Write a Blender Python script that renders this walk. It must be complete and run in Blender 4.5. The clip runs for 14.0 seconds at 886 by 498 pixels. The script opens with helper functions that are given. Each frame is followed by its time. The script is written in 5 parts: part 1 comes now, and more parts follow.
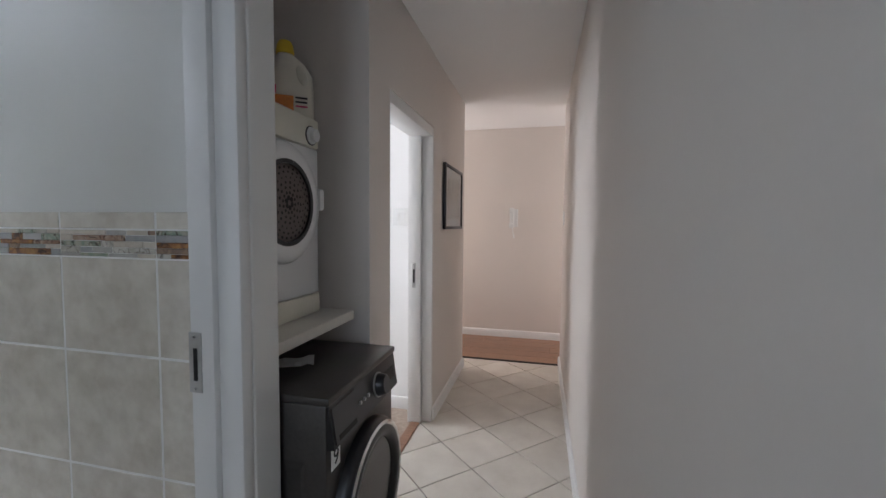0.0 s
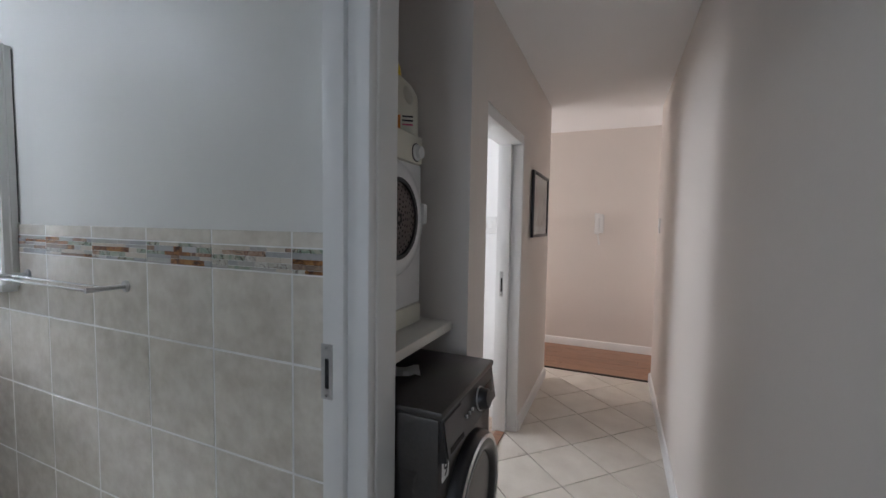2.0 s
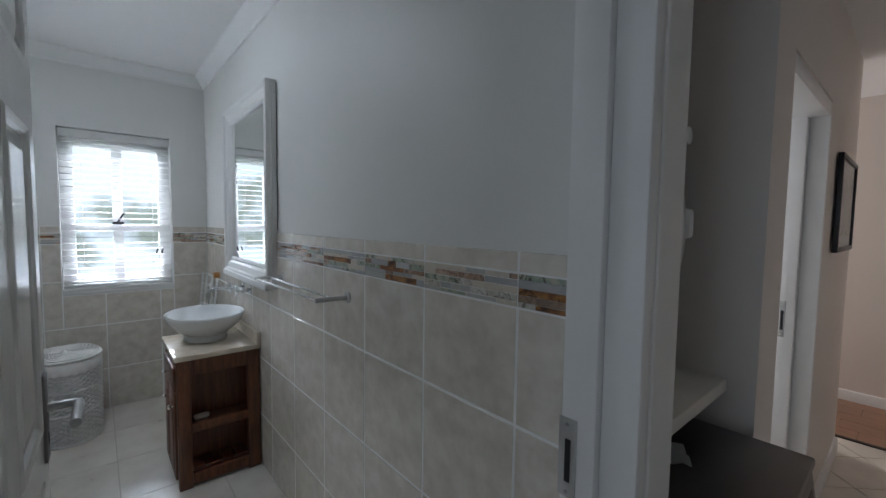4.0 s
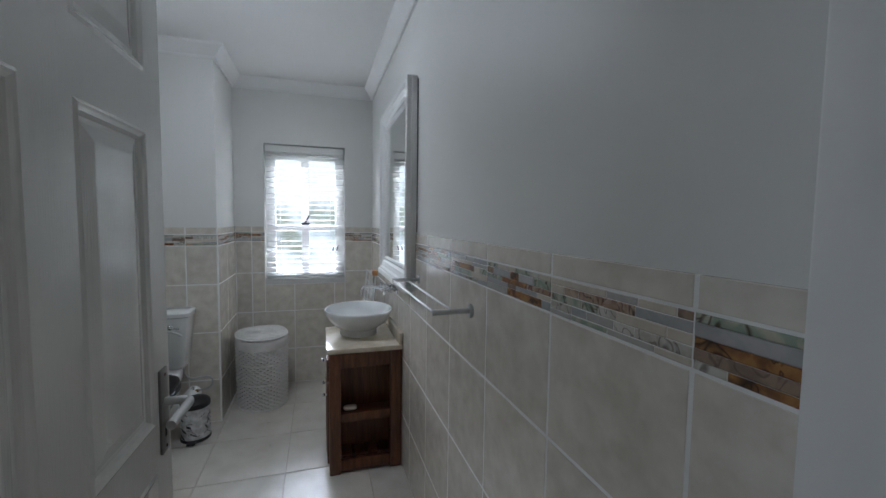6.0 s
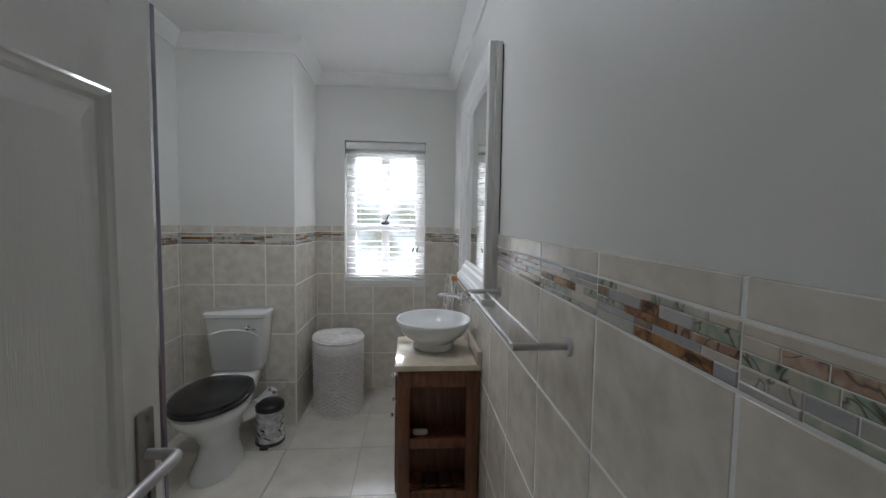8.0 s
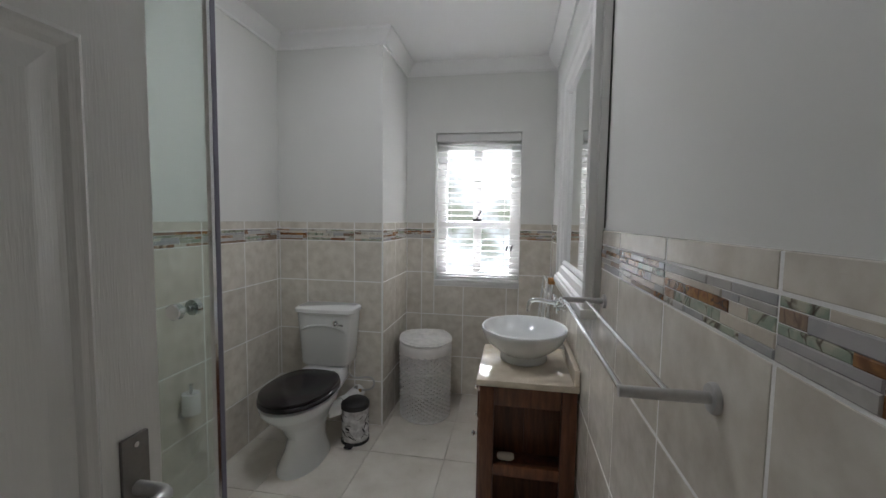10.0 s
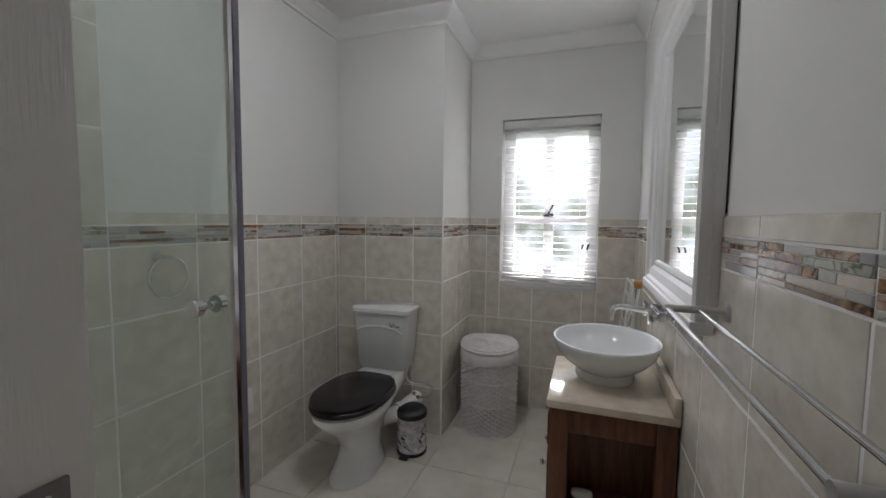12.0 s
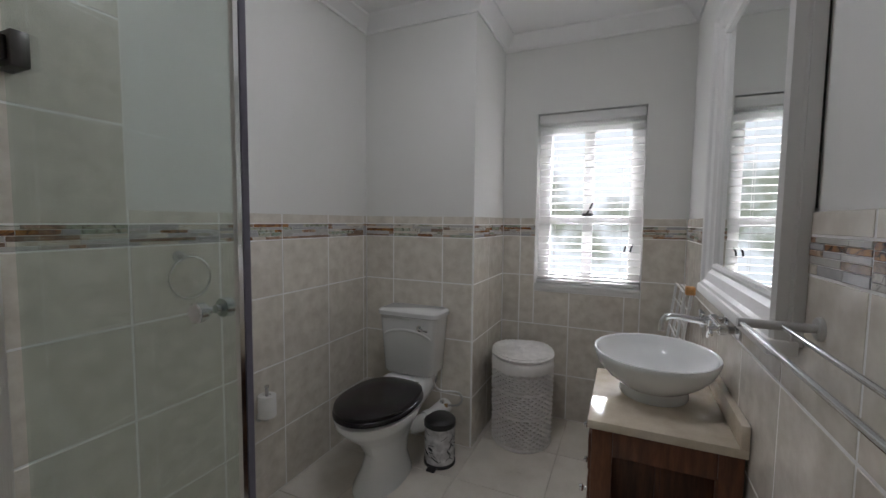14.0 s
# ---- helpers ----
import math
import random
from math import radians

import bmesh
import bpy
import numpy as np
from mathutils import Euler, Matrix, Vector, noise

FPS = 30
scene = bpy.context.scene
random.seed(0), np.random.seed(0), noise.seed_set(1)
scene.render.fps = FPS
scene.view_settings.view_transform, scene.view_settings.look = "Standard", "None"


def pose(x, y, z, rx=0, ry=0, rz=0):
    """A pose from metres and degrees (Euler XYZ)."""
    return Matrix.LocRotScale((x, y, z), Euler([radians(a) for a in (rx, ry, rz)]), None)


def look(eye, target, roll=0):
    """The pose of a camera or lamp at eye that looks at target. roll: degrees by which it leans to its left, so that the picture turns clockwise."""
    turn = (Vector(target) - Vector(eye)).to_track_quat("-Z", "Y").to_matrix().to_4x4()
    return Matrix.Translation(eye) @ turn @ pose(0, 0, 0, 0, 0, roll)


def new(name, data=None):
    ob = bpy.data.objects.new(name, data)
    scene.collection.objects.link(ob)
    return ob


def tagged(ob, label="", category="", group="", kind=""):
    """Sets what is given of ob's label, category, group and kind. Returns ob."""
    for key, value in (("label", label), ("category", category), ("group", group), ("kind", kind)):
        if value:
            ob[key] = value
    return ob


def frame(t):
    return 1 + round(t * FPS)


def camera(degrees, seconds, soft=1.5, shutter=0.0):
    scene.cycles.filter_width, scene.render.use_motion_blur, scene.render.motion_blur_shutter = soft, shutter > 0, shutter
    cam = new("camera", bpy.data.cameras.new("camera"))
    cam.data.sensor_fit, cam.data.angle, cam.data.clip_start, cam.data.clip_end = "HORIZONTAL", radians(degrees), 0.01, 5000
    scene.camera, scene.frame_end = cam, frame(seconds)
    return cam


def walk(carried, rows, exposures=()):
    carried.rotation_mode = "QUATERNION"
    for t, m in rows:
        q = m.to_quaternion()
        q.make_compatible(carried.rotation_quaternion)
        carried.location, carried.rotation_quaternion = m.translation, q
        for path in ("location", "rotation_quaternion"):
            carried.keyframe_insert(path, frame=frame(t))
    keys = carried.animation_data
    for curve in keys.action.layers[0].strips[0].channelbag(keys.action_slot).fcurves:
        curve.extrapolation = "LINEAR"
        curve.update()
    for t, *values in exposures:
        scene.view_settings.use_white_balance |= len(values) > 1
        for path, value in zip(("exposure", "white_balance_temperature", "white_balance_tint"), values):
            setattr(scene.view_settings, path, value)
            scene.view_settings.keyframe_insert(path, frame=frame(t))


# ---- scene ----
cam = camera(94.9, 14.0)
PATH = [
    (0, (-0.035, 0.885, 1.33), (-0.503, 2.826, 1.213), 0.5),
    (0.5, (-0.044, 0.872, 1.332), (-0.561, 2.8, 1.212), 0.6),
    (1, (-0.064, 0.849, 1.334), (-0.642, 2.76, 1.216), 0.5),
    (1.5, (-0.103, 0.837, 1.356), (-0.759, 2.722, 1.236), 0.6),
    (2, (-0.153, 0.84, 1.385), (-0.941, 2.674, 1.264), 0.9),
    (2.5, (-0.209, 0.847, 1.426), (-1.184, 2.589, 1.302), 0.8),
    (3, (-0.297, 0.916, 1.437), (-1.48, 2.523, 1.305), 0.9),
    (3.5, (-0.397, 0.976, 1.424), (-1.732, 2.459, 1.292), 1.0),
    (4, (-0.452, 1.046, 1.417), (-1.971, 2.341, 1.29), 0.8),
    (4.2, (-0.458, 1.06, 1.423), (-2.039, 2.277, 1.292), 1.0),
    (6.3, (-0.665, 1.297, 1.419), (-2.592, 1.816, 1.283), 0.8),
    (6.5, (-0.696, 1.297, 1.424), (-2.632, 1.78, 1.286), 0.9),
    (7, (-0.788, 1.337, 1.426), (-2.75, 1.699, 1.287), 0.9),
    (7.5, (-0.885, 1.37, 1.417), (-2.864, 1.619, 1.28), 0.9),
    (8, (-0.953, 1.395, 1.409), (-2.943, 1.551, 1.273), 0.9),
    (10.5, (-1.258, 1.461, 1.373), (-3.2, 1.003, 1.228), 0.7),
    (11, (-1.325, 1.448, 1.358), (-3.241, 0.892, 1.215), 0.6),
    (11.5, (-1.38, 1.443, 1.346), (-3.277, 0.825, 1.203), 0.6),
    (12, (-1.427, 1.434, 1.342), (-3.309, 0.772, 1.199), 0.6),
    (12.5, (-1.465, 1.424, 1.337), (-3.335, 0.731, 1.195), 0.6),
    (13, (-1.505, 1.418, 1.332), (-3.359, 0.681, 1.191), 0.6),
    (13.5, (-1.531, 1.413, 1.33), (-3.367, 0.634, 1.191), 0.6),
    (14, (-1.544, 1.407, 1.332), (-3.366, 0.594, 1.194), 0.6),
]

# ---- light ----
EXPO = [(0, 0.80, 5650, 12), (1.5, 0.77, 5650, 12), (3, 0.46, 5650, 11), (4, 0.10, 5560, 10), (6.5, 0.10, 5680, 11), (7.5, 0.18, 5870, 12), (11, 0.20, 6200, 14), (12, 0.12, 6220, 15), (14, -0.04, 6220, 16)]
walk(cam, [(t, look(eye, target, roll)) for t, eye, target, roll in PATH], EXPO)

world = bpy.data.worlds.new("world")
scene.world = world
world.use_nodes = True
sky = world.node_tree.nodes.new("ShaderNodeTexSky")
sky.sky_type = 'NISHITA'
sky.sun_disc = False
sky.sun_elevation = radians(50)
sky.sun_rotation = radians(100)
bg = world.node_tree.nodes["Background"]
bg.inputs[1].default_value = 0.1
world.node_tree.links.new(sky.outputs[0], bg.inputs[0])

sun_data = bpy.data.lights.new("sun", 'SUN')
sun_data.energy, sun_data.angle, sun_data.color = 1.0, radians(12), (1, 0.96, 0.9)
sun = new("sun", sun_data)
sun.matrix_world = look((20, 5, 24), (0, 0, 0))


def area_lamp(name, eye, target, w, h, power, color):
    d = bpy.data.lights.new(name, 'AREA')
    d.shape, d.size, d.size_y, d.energy, d.color = 'RECTANGLE', w, h, power, color
    o = new(name, d)
    o.matrix_world = look(eye, target)
    return o


# daylight from the sky over the bathroom window
area_lamp("bathroom_window_light", (-11.3, 1.18, 5.7), (-4.3, 1.18, 1.5), 6.5, 3.4, 8000, (0.95, 0.97, 1.0))
# unseen fill lamps added at closed walls of hall and bedroom, as assumed daylight
area_lamp("hall_west_fill", (-2.52, 5.32, 1.55), (0, 5.32, 1.3), 0.6, 1.3, 11.5, (1.0, 0.88, 0.78))
area_lamp("hall_east_fill", (1.52, 5.32, 1.2), (0, 5.32, 1.0), 0.6, 1.8, 8.5, (1.0, 0.88, 0.78))
area_lamp("bedroom_fill", (-2.95, 3.1, 1.5), (-1, 3.3, 1.4), 0.7, 1.1, 16, (1.0, 0.97, 0.93))
# cool fill lamp added at the closed landing wall to brighten the corridor
area_lamp("landing_fill", (-0.42, -0.74, 1.5), (-0.1, 2, 1.3), 0.6, 1.0, 4.0, (0.86, 0.94, 1.0))


# ---- materials ----
def material(name, base, rough=0.5, metal=0.0, var=0.08, scale=6.0, bump=0.05, bscale=60.0, rnd=0.0, tint=None, spec=0.5, coat=0.0, stretch=(1, 1, 1)):
    """A procedural paint, stone, metal or wood: base colour varied at two scales, with fine relief."""
    m = bpy.data.materials.new(name)
    m.use_nodes = True
    nt = m.node_tree
    b = nt.nodes["Principled BSDF"]
    L = nt.links.new
    tc = nt.nodes.new("ShaderNodeTexCoord")
    mp = nt.nodes.new("ShaderNodeMapping")
    mp.inputs["Scale"].default_value = stretch
    L(tc.outputs["Object"], mp.inputs[0])
    vec = mp.outputs[0]
    oi = nt.nodes.new("ShaderNodeObjectInfo")
    off = nt.nodes.new("ShaderNodeVectorMath")
    off.operation = 'MULTIPLY_ADD'
    comb = nt.nodes.new("ShaderNodeCombineXYZ")
    for i in range(3):
        L(oi.outputs["Random"], comb.inputs[i])
    L(comb.outputs[0], off.inputs[0])
    off.inputs[1].default_value = (37, 53, 71)
    L(vec, off.inputs[2])
    vec = off.outputs[0]
    n1 = nt.nodes.new("ShaderNodeTexNoise")
    n1.inputs["Scale"].default_value, n1.inputs["Detail"].default_value = scale, 5
    L(vec, n1.inputs["Vector"])
    n2 = nt.nodes.new("ShaderNodeTexNoise")
    n2.inputs["Scale"].default_value, n2.inputs["Detail"].default_value = bscale, 3
    L(vec, n2.inputs["Vector"])
    ramp = nt.nodes.new("ShaderNodeValToRGB")
    lo = [c * (1 - var) for c in base]
    hi = [min(1, c * (1 + var)) for c in base] if tint is None else tint
    ramp.color_ramp.elements[0].position, ramp.color_ramp.elements[1].position = 0.32, 0.68
    ramp.color_ramp.elements[0].color = (*lo, 1)
    ramp.color_ramp.elements[1].color = (*hi, 1)
    L(n1.outputs["Fac"], ramp.inputs[0])
    col = ramp.outputs[0]
    fine = nt.nodes.new("ShaderNodeMixRGB")
    fine.blend_type, fine.inputs[0].default_value = 'OVERLAY', min(0.35, var * 1.2)
    L(col, fine.inputs[1])
    L(n2.outputs["Fac"], fine.inputs[2])
    col = fine.outputs[0]
    if rnd:
        hsv = nt.nodes.new("ShaderNodeHueSaturation")
        mr = nt.nodes.new("ShaderNodeMapRange")
        mr.inputs["To Min"].default_value, mr.inputs["To Max"].default_value = 1 - rnd, 1 + rnd
        L(oi.outputs["Random"], mr.inputs["Value"])
        L(mr.outputs[0], hsv.inputs["Value"])
        L(col, hsv.inputs["Color"])
        col = hsv.outputs[0]
    L(col, b.inputs["Base Color"])
    rr = nt.nodes.new("ShaderNodeMapRange")
    rr.inputs["To Min"].default_value, rr.inputs["To Max"].default_value = max(0.02, rough * 0.8), min(1, rough * 1.2)
    L(n1.outputs["Fac"], rr.inputs["Value"])
    L(rr.outputs[0], b.inputs["Roughness"])
    b.inputs["Metallic"].default_value = metal
    b.inputs["Specular IOR Level"].default_value = spec
    b.inputs["Coat Weight"].default_value = coat
    if bump:
        bp = nt.nodes.new("ShaderNodeBump")
        bp.inputs["Strength"].default_value, bp.inputs["Distance"].default_value = bump, 0.004
        L(n2.outputs["Fac"], bp.inputs["Height"])
        L(bp.outputs[0], b.inputs["Normal"])
    return m


M_BATH = material("bath_paint", (0.77, 0.765, 0.735), 0.5, var=0.02, scale=1.5, bump=0.03, bscale=140)
M_CORR = material("corridor_paint", (0.72, 0.665, 0.61), 0.55, var=0.02, scale=1.5, bump=0.04, bscale=120)
M_CEIL = material("ceiling_paint", (0.86, 0.855, 0.84), 0.7, var=0.015, scale=1.2, bump=0.05, bscale=120)
M_TRIM = material("white_gloss_trim", (0.78, 0.77, 0.75), 0.45, var=0.02, scale=4, bump=0.05, bscale=60)
M_DOOR = material("white_door_gloss", (0.82, 0.81, 0.78), 0.22, var=0.008, scale=3, bump=0.16, bscale=48, coat=0.4, stretch=(6, 6, 0.5))
M_TILE = material("beige_ceramic_tile", (0.69, 0.635, 0.55), 0.2, var=0.09, scale=16, bump=0.08, bscale=60, rnd=0.035, tint=(0.77, 0.725, 0.645))
M_GROUT = material("white_grout", (0.88, 0.87, 0.85), 0.85, var=0.06, scale=10, bump=0.2, bscale=200)
M_FTILE = material("cream_floor_tile", (0.68, 0.63, 0.55), 0.3, var=0.07, scale=6, bump=0.04, bscale=60, rnd=0.03, tint=(0.75, 0.71, 0.64))
M_FGROUT = material("floor_grout", (0.56, 0.51, 0.44), 0.9, var=0.15, scale=12, bump=0.2, bscale=200)
M_CTILE = material("pale_corridor_tile", (0.66, 0.60, 0.52), 0.3, var=0.06, scale=5, bump=0.04, bscale=60, rnd=0.03, tint=(0.74, 0.69, 0.61))
M_CGROUT = material("brown_grout", (0.13, 0.09, 0.06), 0.9, var=0.2, scale=14, bump=0.2, bscale=200)
M_PLANK = material("brown_laminate", (0.26, 0.14, 0.085), 0.35, var=0.25, scale=9, bump=0.06, bscale=40, rnd=0.12, stretch=(1, 8, 8))
M_CARPET = material("beige_carpet", (0.42, 0.34, 0.27), 0.95, var=0.15, scale=30, bump=0.6, bscale=300)
M_WOOD = material("dark_stained_pine", (0.125, 0.042, 0.018), 0.38, var=0.35, scale=7, bump=0.15, bscale=45, rnd=0.12, tint=(0.19, 0.072, 0.03), stretch=(7, 7, 0.8))
M_STONE = material("cream_stone_top", (0.66, 0.57, 0.44), 0.06, var=0.08, scale=14, bump=0.02, bscale=120, tint=(0.72, 0.64, 0.52))
M_CERAMIC = material("white_ceramic", (0.80, 0.81, 0.80), 0.1, var=0.012, scale=3, bump=0.0, coat=0.4)
M_CHROME = material("chrome", (0.72, 0.73, 0.74), 0.12, metal=1.0, var=0.03, scale=8, bump=0.02)
M_STEEL = material("brushed_steel", (0.52, 0.51, 0.50), 0.42, metal=0.7, var=0.08, scale=10, bump=0.08, bscale=150)
M_DSTEEL = material("dull_dark_steel", (0.26, 0.25, 0.24), 0.38, metal=0.9, var=0.08, scale=10, bump=0.06, bscale=150)
M_BLACK = material("glossy_black_seat", (0.012, 0.009, 0.010), 0.22, var=0.2, scale=8, bump=0.02, bscale=60)
M_BPLAST = material("black_plastic", (0.015, 0.014, 0.014), 0.35, var=0.2, scale=8, bump=0.05)
M_WICKER = material("white_painted_wicker", (0.84, 0.82, 0.79), 0.6, var=0.08, scale=25, bump=0.3, bscale=120)
M_LINEN = material("white_cotton_liner", (0.76, 0.74, 0.71), 0.9, var=0.05, scale=14, bump=0.5, bscale=220)
M_WPLAST = material("white_plastic", (0.78, 0.78, 0.76), 0.35, var=0.02, scale=5, bump=0.02)
M_YPLAST = material("yellowed_plastic", (0.74, 0.715, 0.60), 0.4, var=0.05, scale=5, bump=0.03)
M_ENAMEL = material("white_enamel", (0.78, 0.78, 0.77), 0.25, var=0.02, scale=3, bump=0.02)
M_GRAPH = material("graphite_metal", (0.080, 0.073, 0.068), 0.34, metal=0.6, var=0.12, scale=5, bump=0.03, bscale=90)
M_DGRAPH = material("dark_graphite_plastic", (0.022, 0.020, 0.020), 0.3, var=0.15, scale=6, bump=0.03)
M_DRUM = material("brown_grille", (0.115, 0.085, 0.072), 0.45, var=0.15, scale=8, bump=0.03)
M_HOLE = material("dark_hole", (0.008, 0.007, 0.007), 0.7, var=0.1, bump=0.0)
M_LAMIN = material("cream_shelf_laminate", (0.72, 0.69, 0.62), 0.4, var=0.04, scale=6, bump=0.03)
M_YELLOW = material("yellow_plastic", (0.80, 0.58, 0.03), 0.35, var=0.05, bump=0.0)
M_CREAM = material("cream_plastic_bottle", (0.78, 0.74, 0.62), 0.35, var=0.03, bump=0.0)
M_ORANGE = material("orange_print", (0.75, 0.25, 0.04), 0.4, var=0.2, scale=20, bump=0.0)
M_PINK = material("pink_print", (0.70, 0.10, 0.22), 0.4, var=0.15, scale=20, bump=0.0)
M_PAPER = material("white_paper", (0.76, 0.75, 0.73), 0.9, var=0.04, scale=12, bump=0.2, bscale=150)
M_PRINT = material("newsprint_wrap", (0.62, 0.60, 0.60), 0.45, var=0.3, scale=28, bump=0.0, tint=(0.80, 0.79, 0.79))
M_INK = material("black_ink", (0.03, 0.03, 0.035), 0.6, var=0.1, bump=0.0)
M_COPPER = material("brass_fitting", (0.42, 0.28, 0.14), 0.35, metal=1.0, var=0.15, bump=0.03)
M_SKETCH = material("pale_print", (0.62, 0.58, 0.53), 0.6, var=0.25, scale=14, bump=0.0, tint=(0.76, 0.73, 0.69))
M_SEAL = material("smoke_grey_seal", (0.16, 0.15, 0.19), 0.3, var=0.1, bump=0.0)
M_PEG = material("worn_orange_wood", (0.55, 0.27, 0.09), 0.6, var=0.2, scale=30, bump=0.1)
M_SOAP = material("pale_soap", (0.72, 0.66, 0.56), 0.45, var=0.06, scale=20, bump=0.05)
M_BACK = material("dark_board", (0.03, 0.025, 0.022), 0.7, var=0.2, bump=0.05)
M_GRASS = material("grass", (0.06, 0.10, 0.03), 0.9, var=0.4, scale=1.2, bump=0.5, bscale=20)


def mirror_material():
    m = bpy.data.materials.new("mirror_silver")
    m.use_nodes = True
    b = m.node_tree.nodes["Principled BSDF"]
    b.inputs["Base Color"].default_value = (0.86, 0.88, 0.87, 1)
    b.inputs["Metallic"].default_value, b.inputs["Roughness"].default_value = 1, 0.015
    return m


def glass_material(name, tint):
    """Thin clear pane: see-through, with a faint tint and a Fresnel gloss."""
    m = bpy.data.materials.new(name)
    m.use_nodes = True
    nt = m.node_tree
    nt.nodes.remove(nt.nodes["Principled BSDF"])
    tr = nt.nodes.new("ShaderNodeBsdfTransparent")
    tr.inputs[0].default_value = (*tint, 1)
    gl = nt.nodes.new("ShaderNodeBsdfGlossy")
    gl.inputs["Roughness"].default_value = 0.02
    fr = nt.nodes.new("ShaderNodeFresnel")
    fr.inputs[0].default_value = 1.45
    half = nt.nodes.new("ShaderNodeMath")
    half.operation, half.inputs[1].default_value = 'MULTIPLY', 0.3
    mix = nt.nodes.new("ShaderNodeMixShader")
    nt.links.new(fr.outputs[0], half.inputs[0])
    nt.links.new(half.outputs[0], mix.inputs[0])
    nt.links.new(tr.outputs[0], mix.inputs[1])
    nt.links.new(gl.outputs[0], mix.inputs[2])
    nt.links.new(mix.outputs[0], nt.nodes["Material Output"].inputs[0])
    return m


def mosaic_material():
    """Plain glass and veined stone strips: one of several kinds a piece."""
    m = bpy.data.materials.new("mosaic_strip")
    m.use_nodes = True
    nt = m.node_tree
    b = nt.nodes["Principled BSDF"]
    L = nt.links.new
    oi = nt.nodes.new("ShaderNodeObjectInfo")
    # (from, base, second tone, how strongly veined)
    kinds = [(0.0, (0.46, 0.44, 0.41), (0.51, 0.49, 0.46), 0.0), (0.14, (0.62, 0.56, 0.47), (0.68, 0.62, 0.53), 0.0), (0.27, (0.38, 0.38, 0.38), (0.45, 0.43, 0.43), 0.0),
             (0.41, (0.50, 0.48, 0.38), (0.30, 0.36, 0.28), 0.9), (0.53, (0.40, 0.20, 0.07), (0.20, 0.09, 0.04), 1.0), (0.66, (0.52, 0.40, 0.30), (0.36, 0.22, 0.15), 0.8),
             (0.77, (0.66, 0.63, 0.57), (0.50, 0.47, 0.40), 0.7), (0.88, (0.24, 0.17, 0.13), (0.34, 0.24, 0.17), 0.5), (0.94, (0.55, 0.53, 0.52), (0.60, 0.58, 0.57), 0.0)]

    def pick(colours):
        ramp = nt.nodes.new("ShaderNodeValToRGB")
        cr = ramp.color_ramp
        cr.interpolation = 'CONSTANT'
        cr.elements[0].position, cr.elements[0].color = 0.0, (*colours[0], 1)
        cr.elements[1].position, cr.elements[1].color = kinds[1][0], (*colours[1], 1)
        for k, c in list(zip(kinds, colours))[2:]:
            cr.elements.new(k[0]).color = (*c, 1)
        L(oi.outputs["Random"], ramp.inputs[0])
        return ramp.outputs[0]

    base, tone, veined = pick([k[1] for k in kinds]), pick([k[2] for k in kinds]), pick([(k[3],) * 3 for k in kinds])
    tc = nt.nodes.new("ShaderNodeTexCoord")
    add = nt.nodes.new("ShaderNodeVectorMath")
    add.operation = 'MULTIPLY_ADD'
    comb = nt.nodes.new("ShaderNodeCombineXYZ")
    for i in range(3):
        L(oi.outputs["Random"], comb.inputs[i])
    L(comb.outputs[0], add.inputs[0])
    add.inputs[1].default_value = (41, 67, 83)
    L(tc.outputs["Object"], add.inputs[2])

    def noise(scale, detail, distortion):
        n = nt.nodes.new("ShaderNodeTexNoise")
        n.inputs["Scale"].default_value, n.inputs["Detail"].default_value, n.inputs["Distortion"].default_value = scale, detail, distortion
        L(add.outputs[0], n.inputs["Vector"])
        return n.outputs["Fac"]

    blotch = nt.nodes.new("ShaderNodeValToRGB")
    blotch.color_ramp.elements[0].position, blotch.color_ramp.elements[1].position = 0.40, 0.60
    L(noise(26, 4, 1.2), blotch.inputs[0])
    mix = nt.nodes.new("ShaderNodeMixRGB")
    L(blotch.outputs[0], mix.inputs[0])
    L(base, mix.inputs[1])
    L(tone, mix.inputs[2])
    vein = nt.nodes.new("ShaderNodeValToRGB")
    cr = vein.color_ramp
    cr.elements[0].position, cr.elements[0].color = 0.465, (0, 0, 0, 1)
    cr.elements[1].position, cr.elements[1].color = 0.535, (0, 0, 0, 1)
    cr.elements.new(0.5).color = (1, 1, 1, 1)
    L(noise(15, 2, 1.6), vein.inputs[0])
    amount = nt.nodes.new("ShaderNodeMath")
    amount.operation = 'MULTIPLY'
    L(vein.outputs[0], amount.inputs[0])
    L(veined, amount.inputs[1])
    dark = nt.nodes.new("ShaderNodeMixRGB")
    L(amount.outputs[0], dark.inputs[0])
    L(mix.outputs[0], dark.inputs[1])
    dark.inputs[2].default_value = (0.055, 0.03, 0.02, 1)
    L(dark.outputs[0], b.inputs["Base Color"])
    b.inputs["Roughness"].default_value = 0.22
    return m


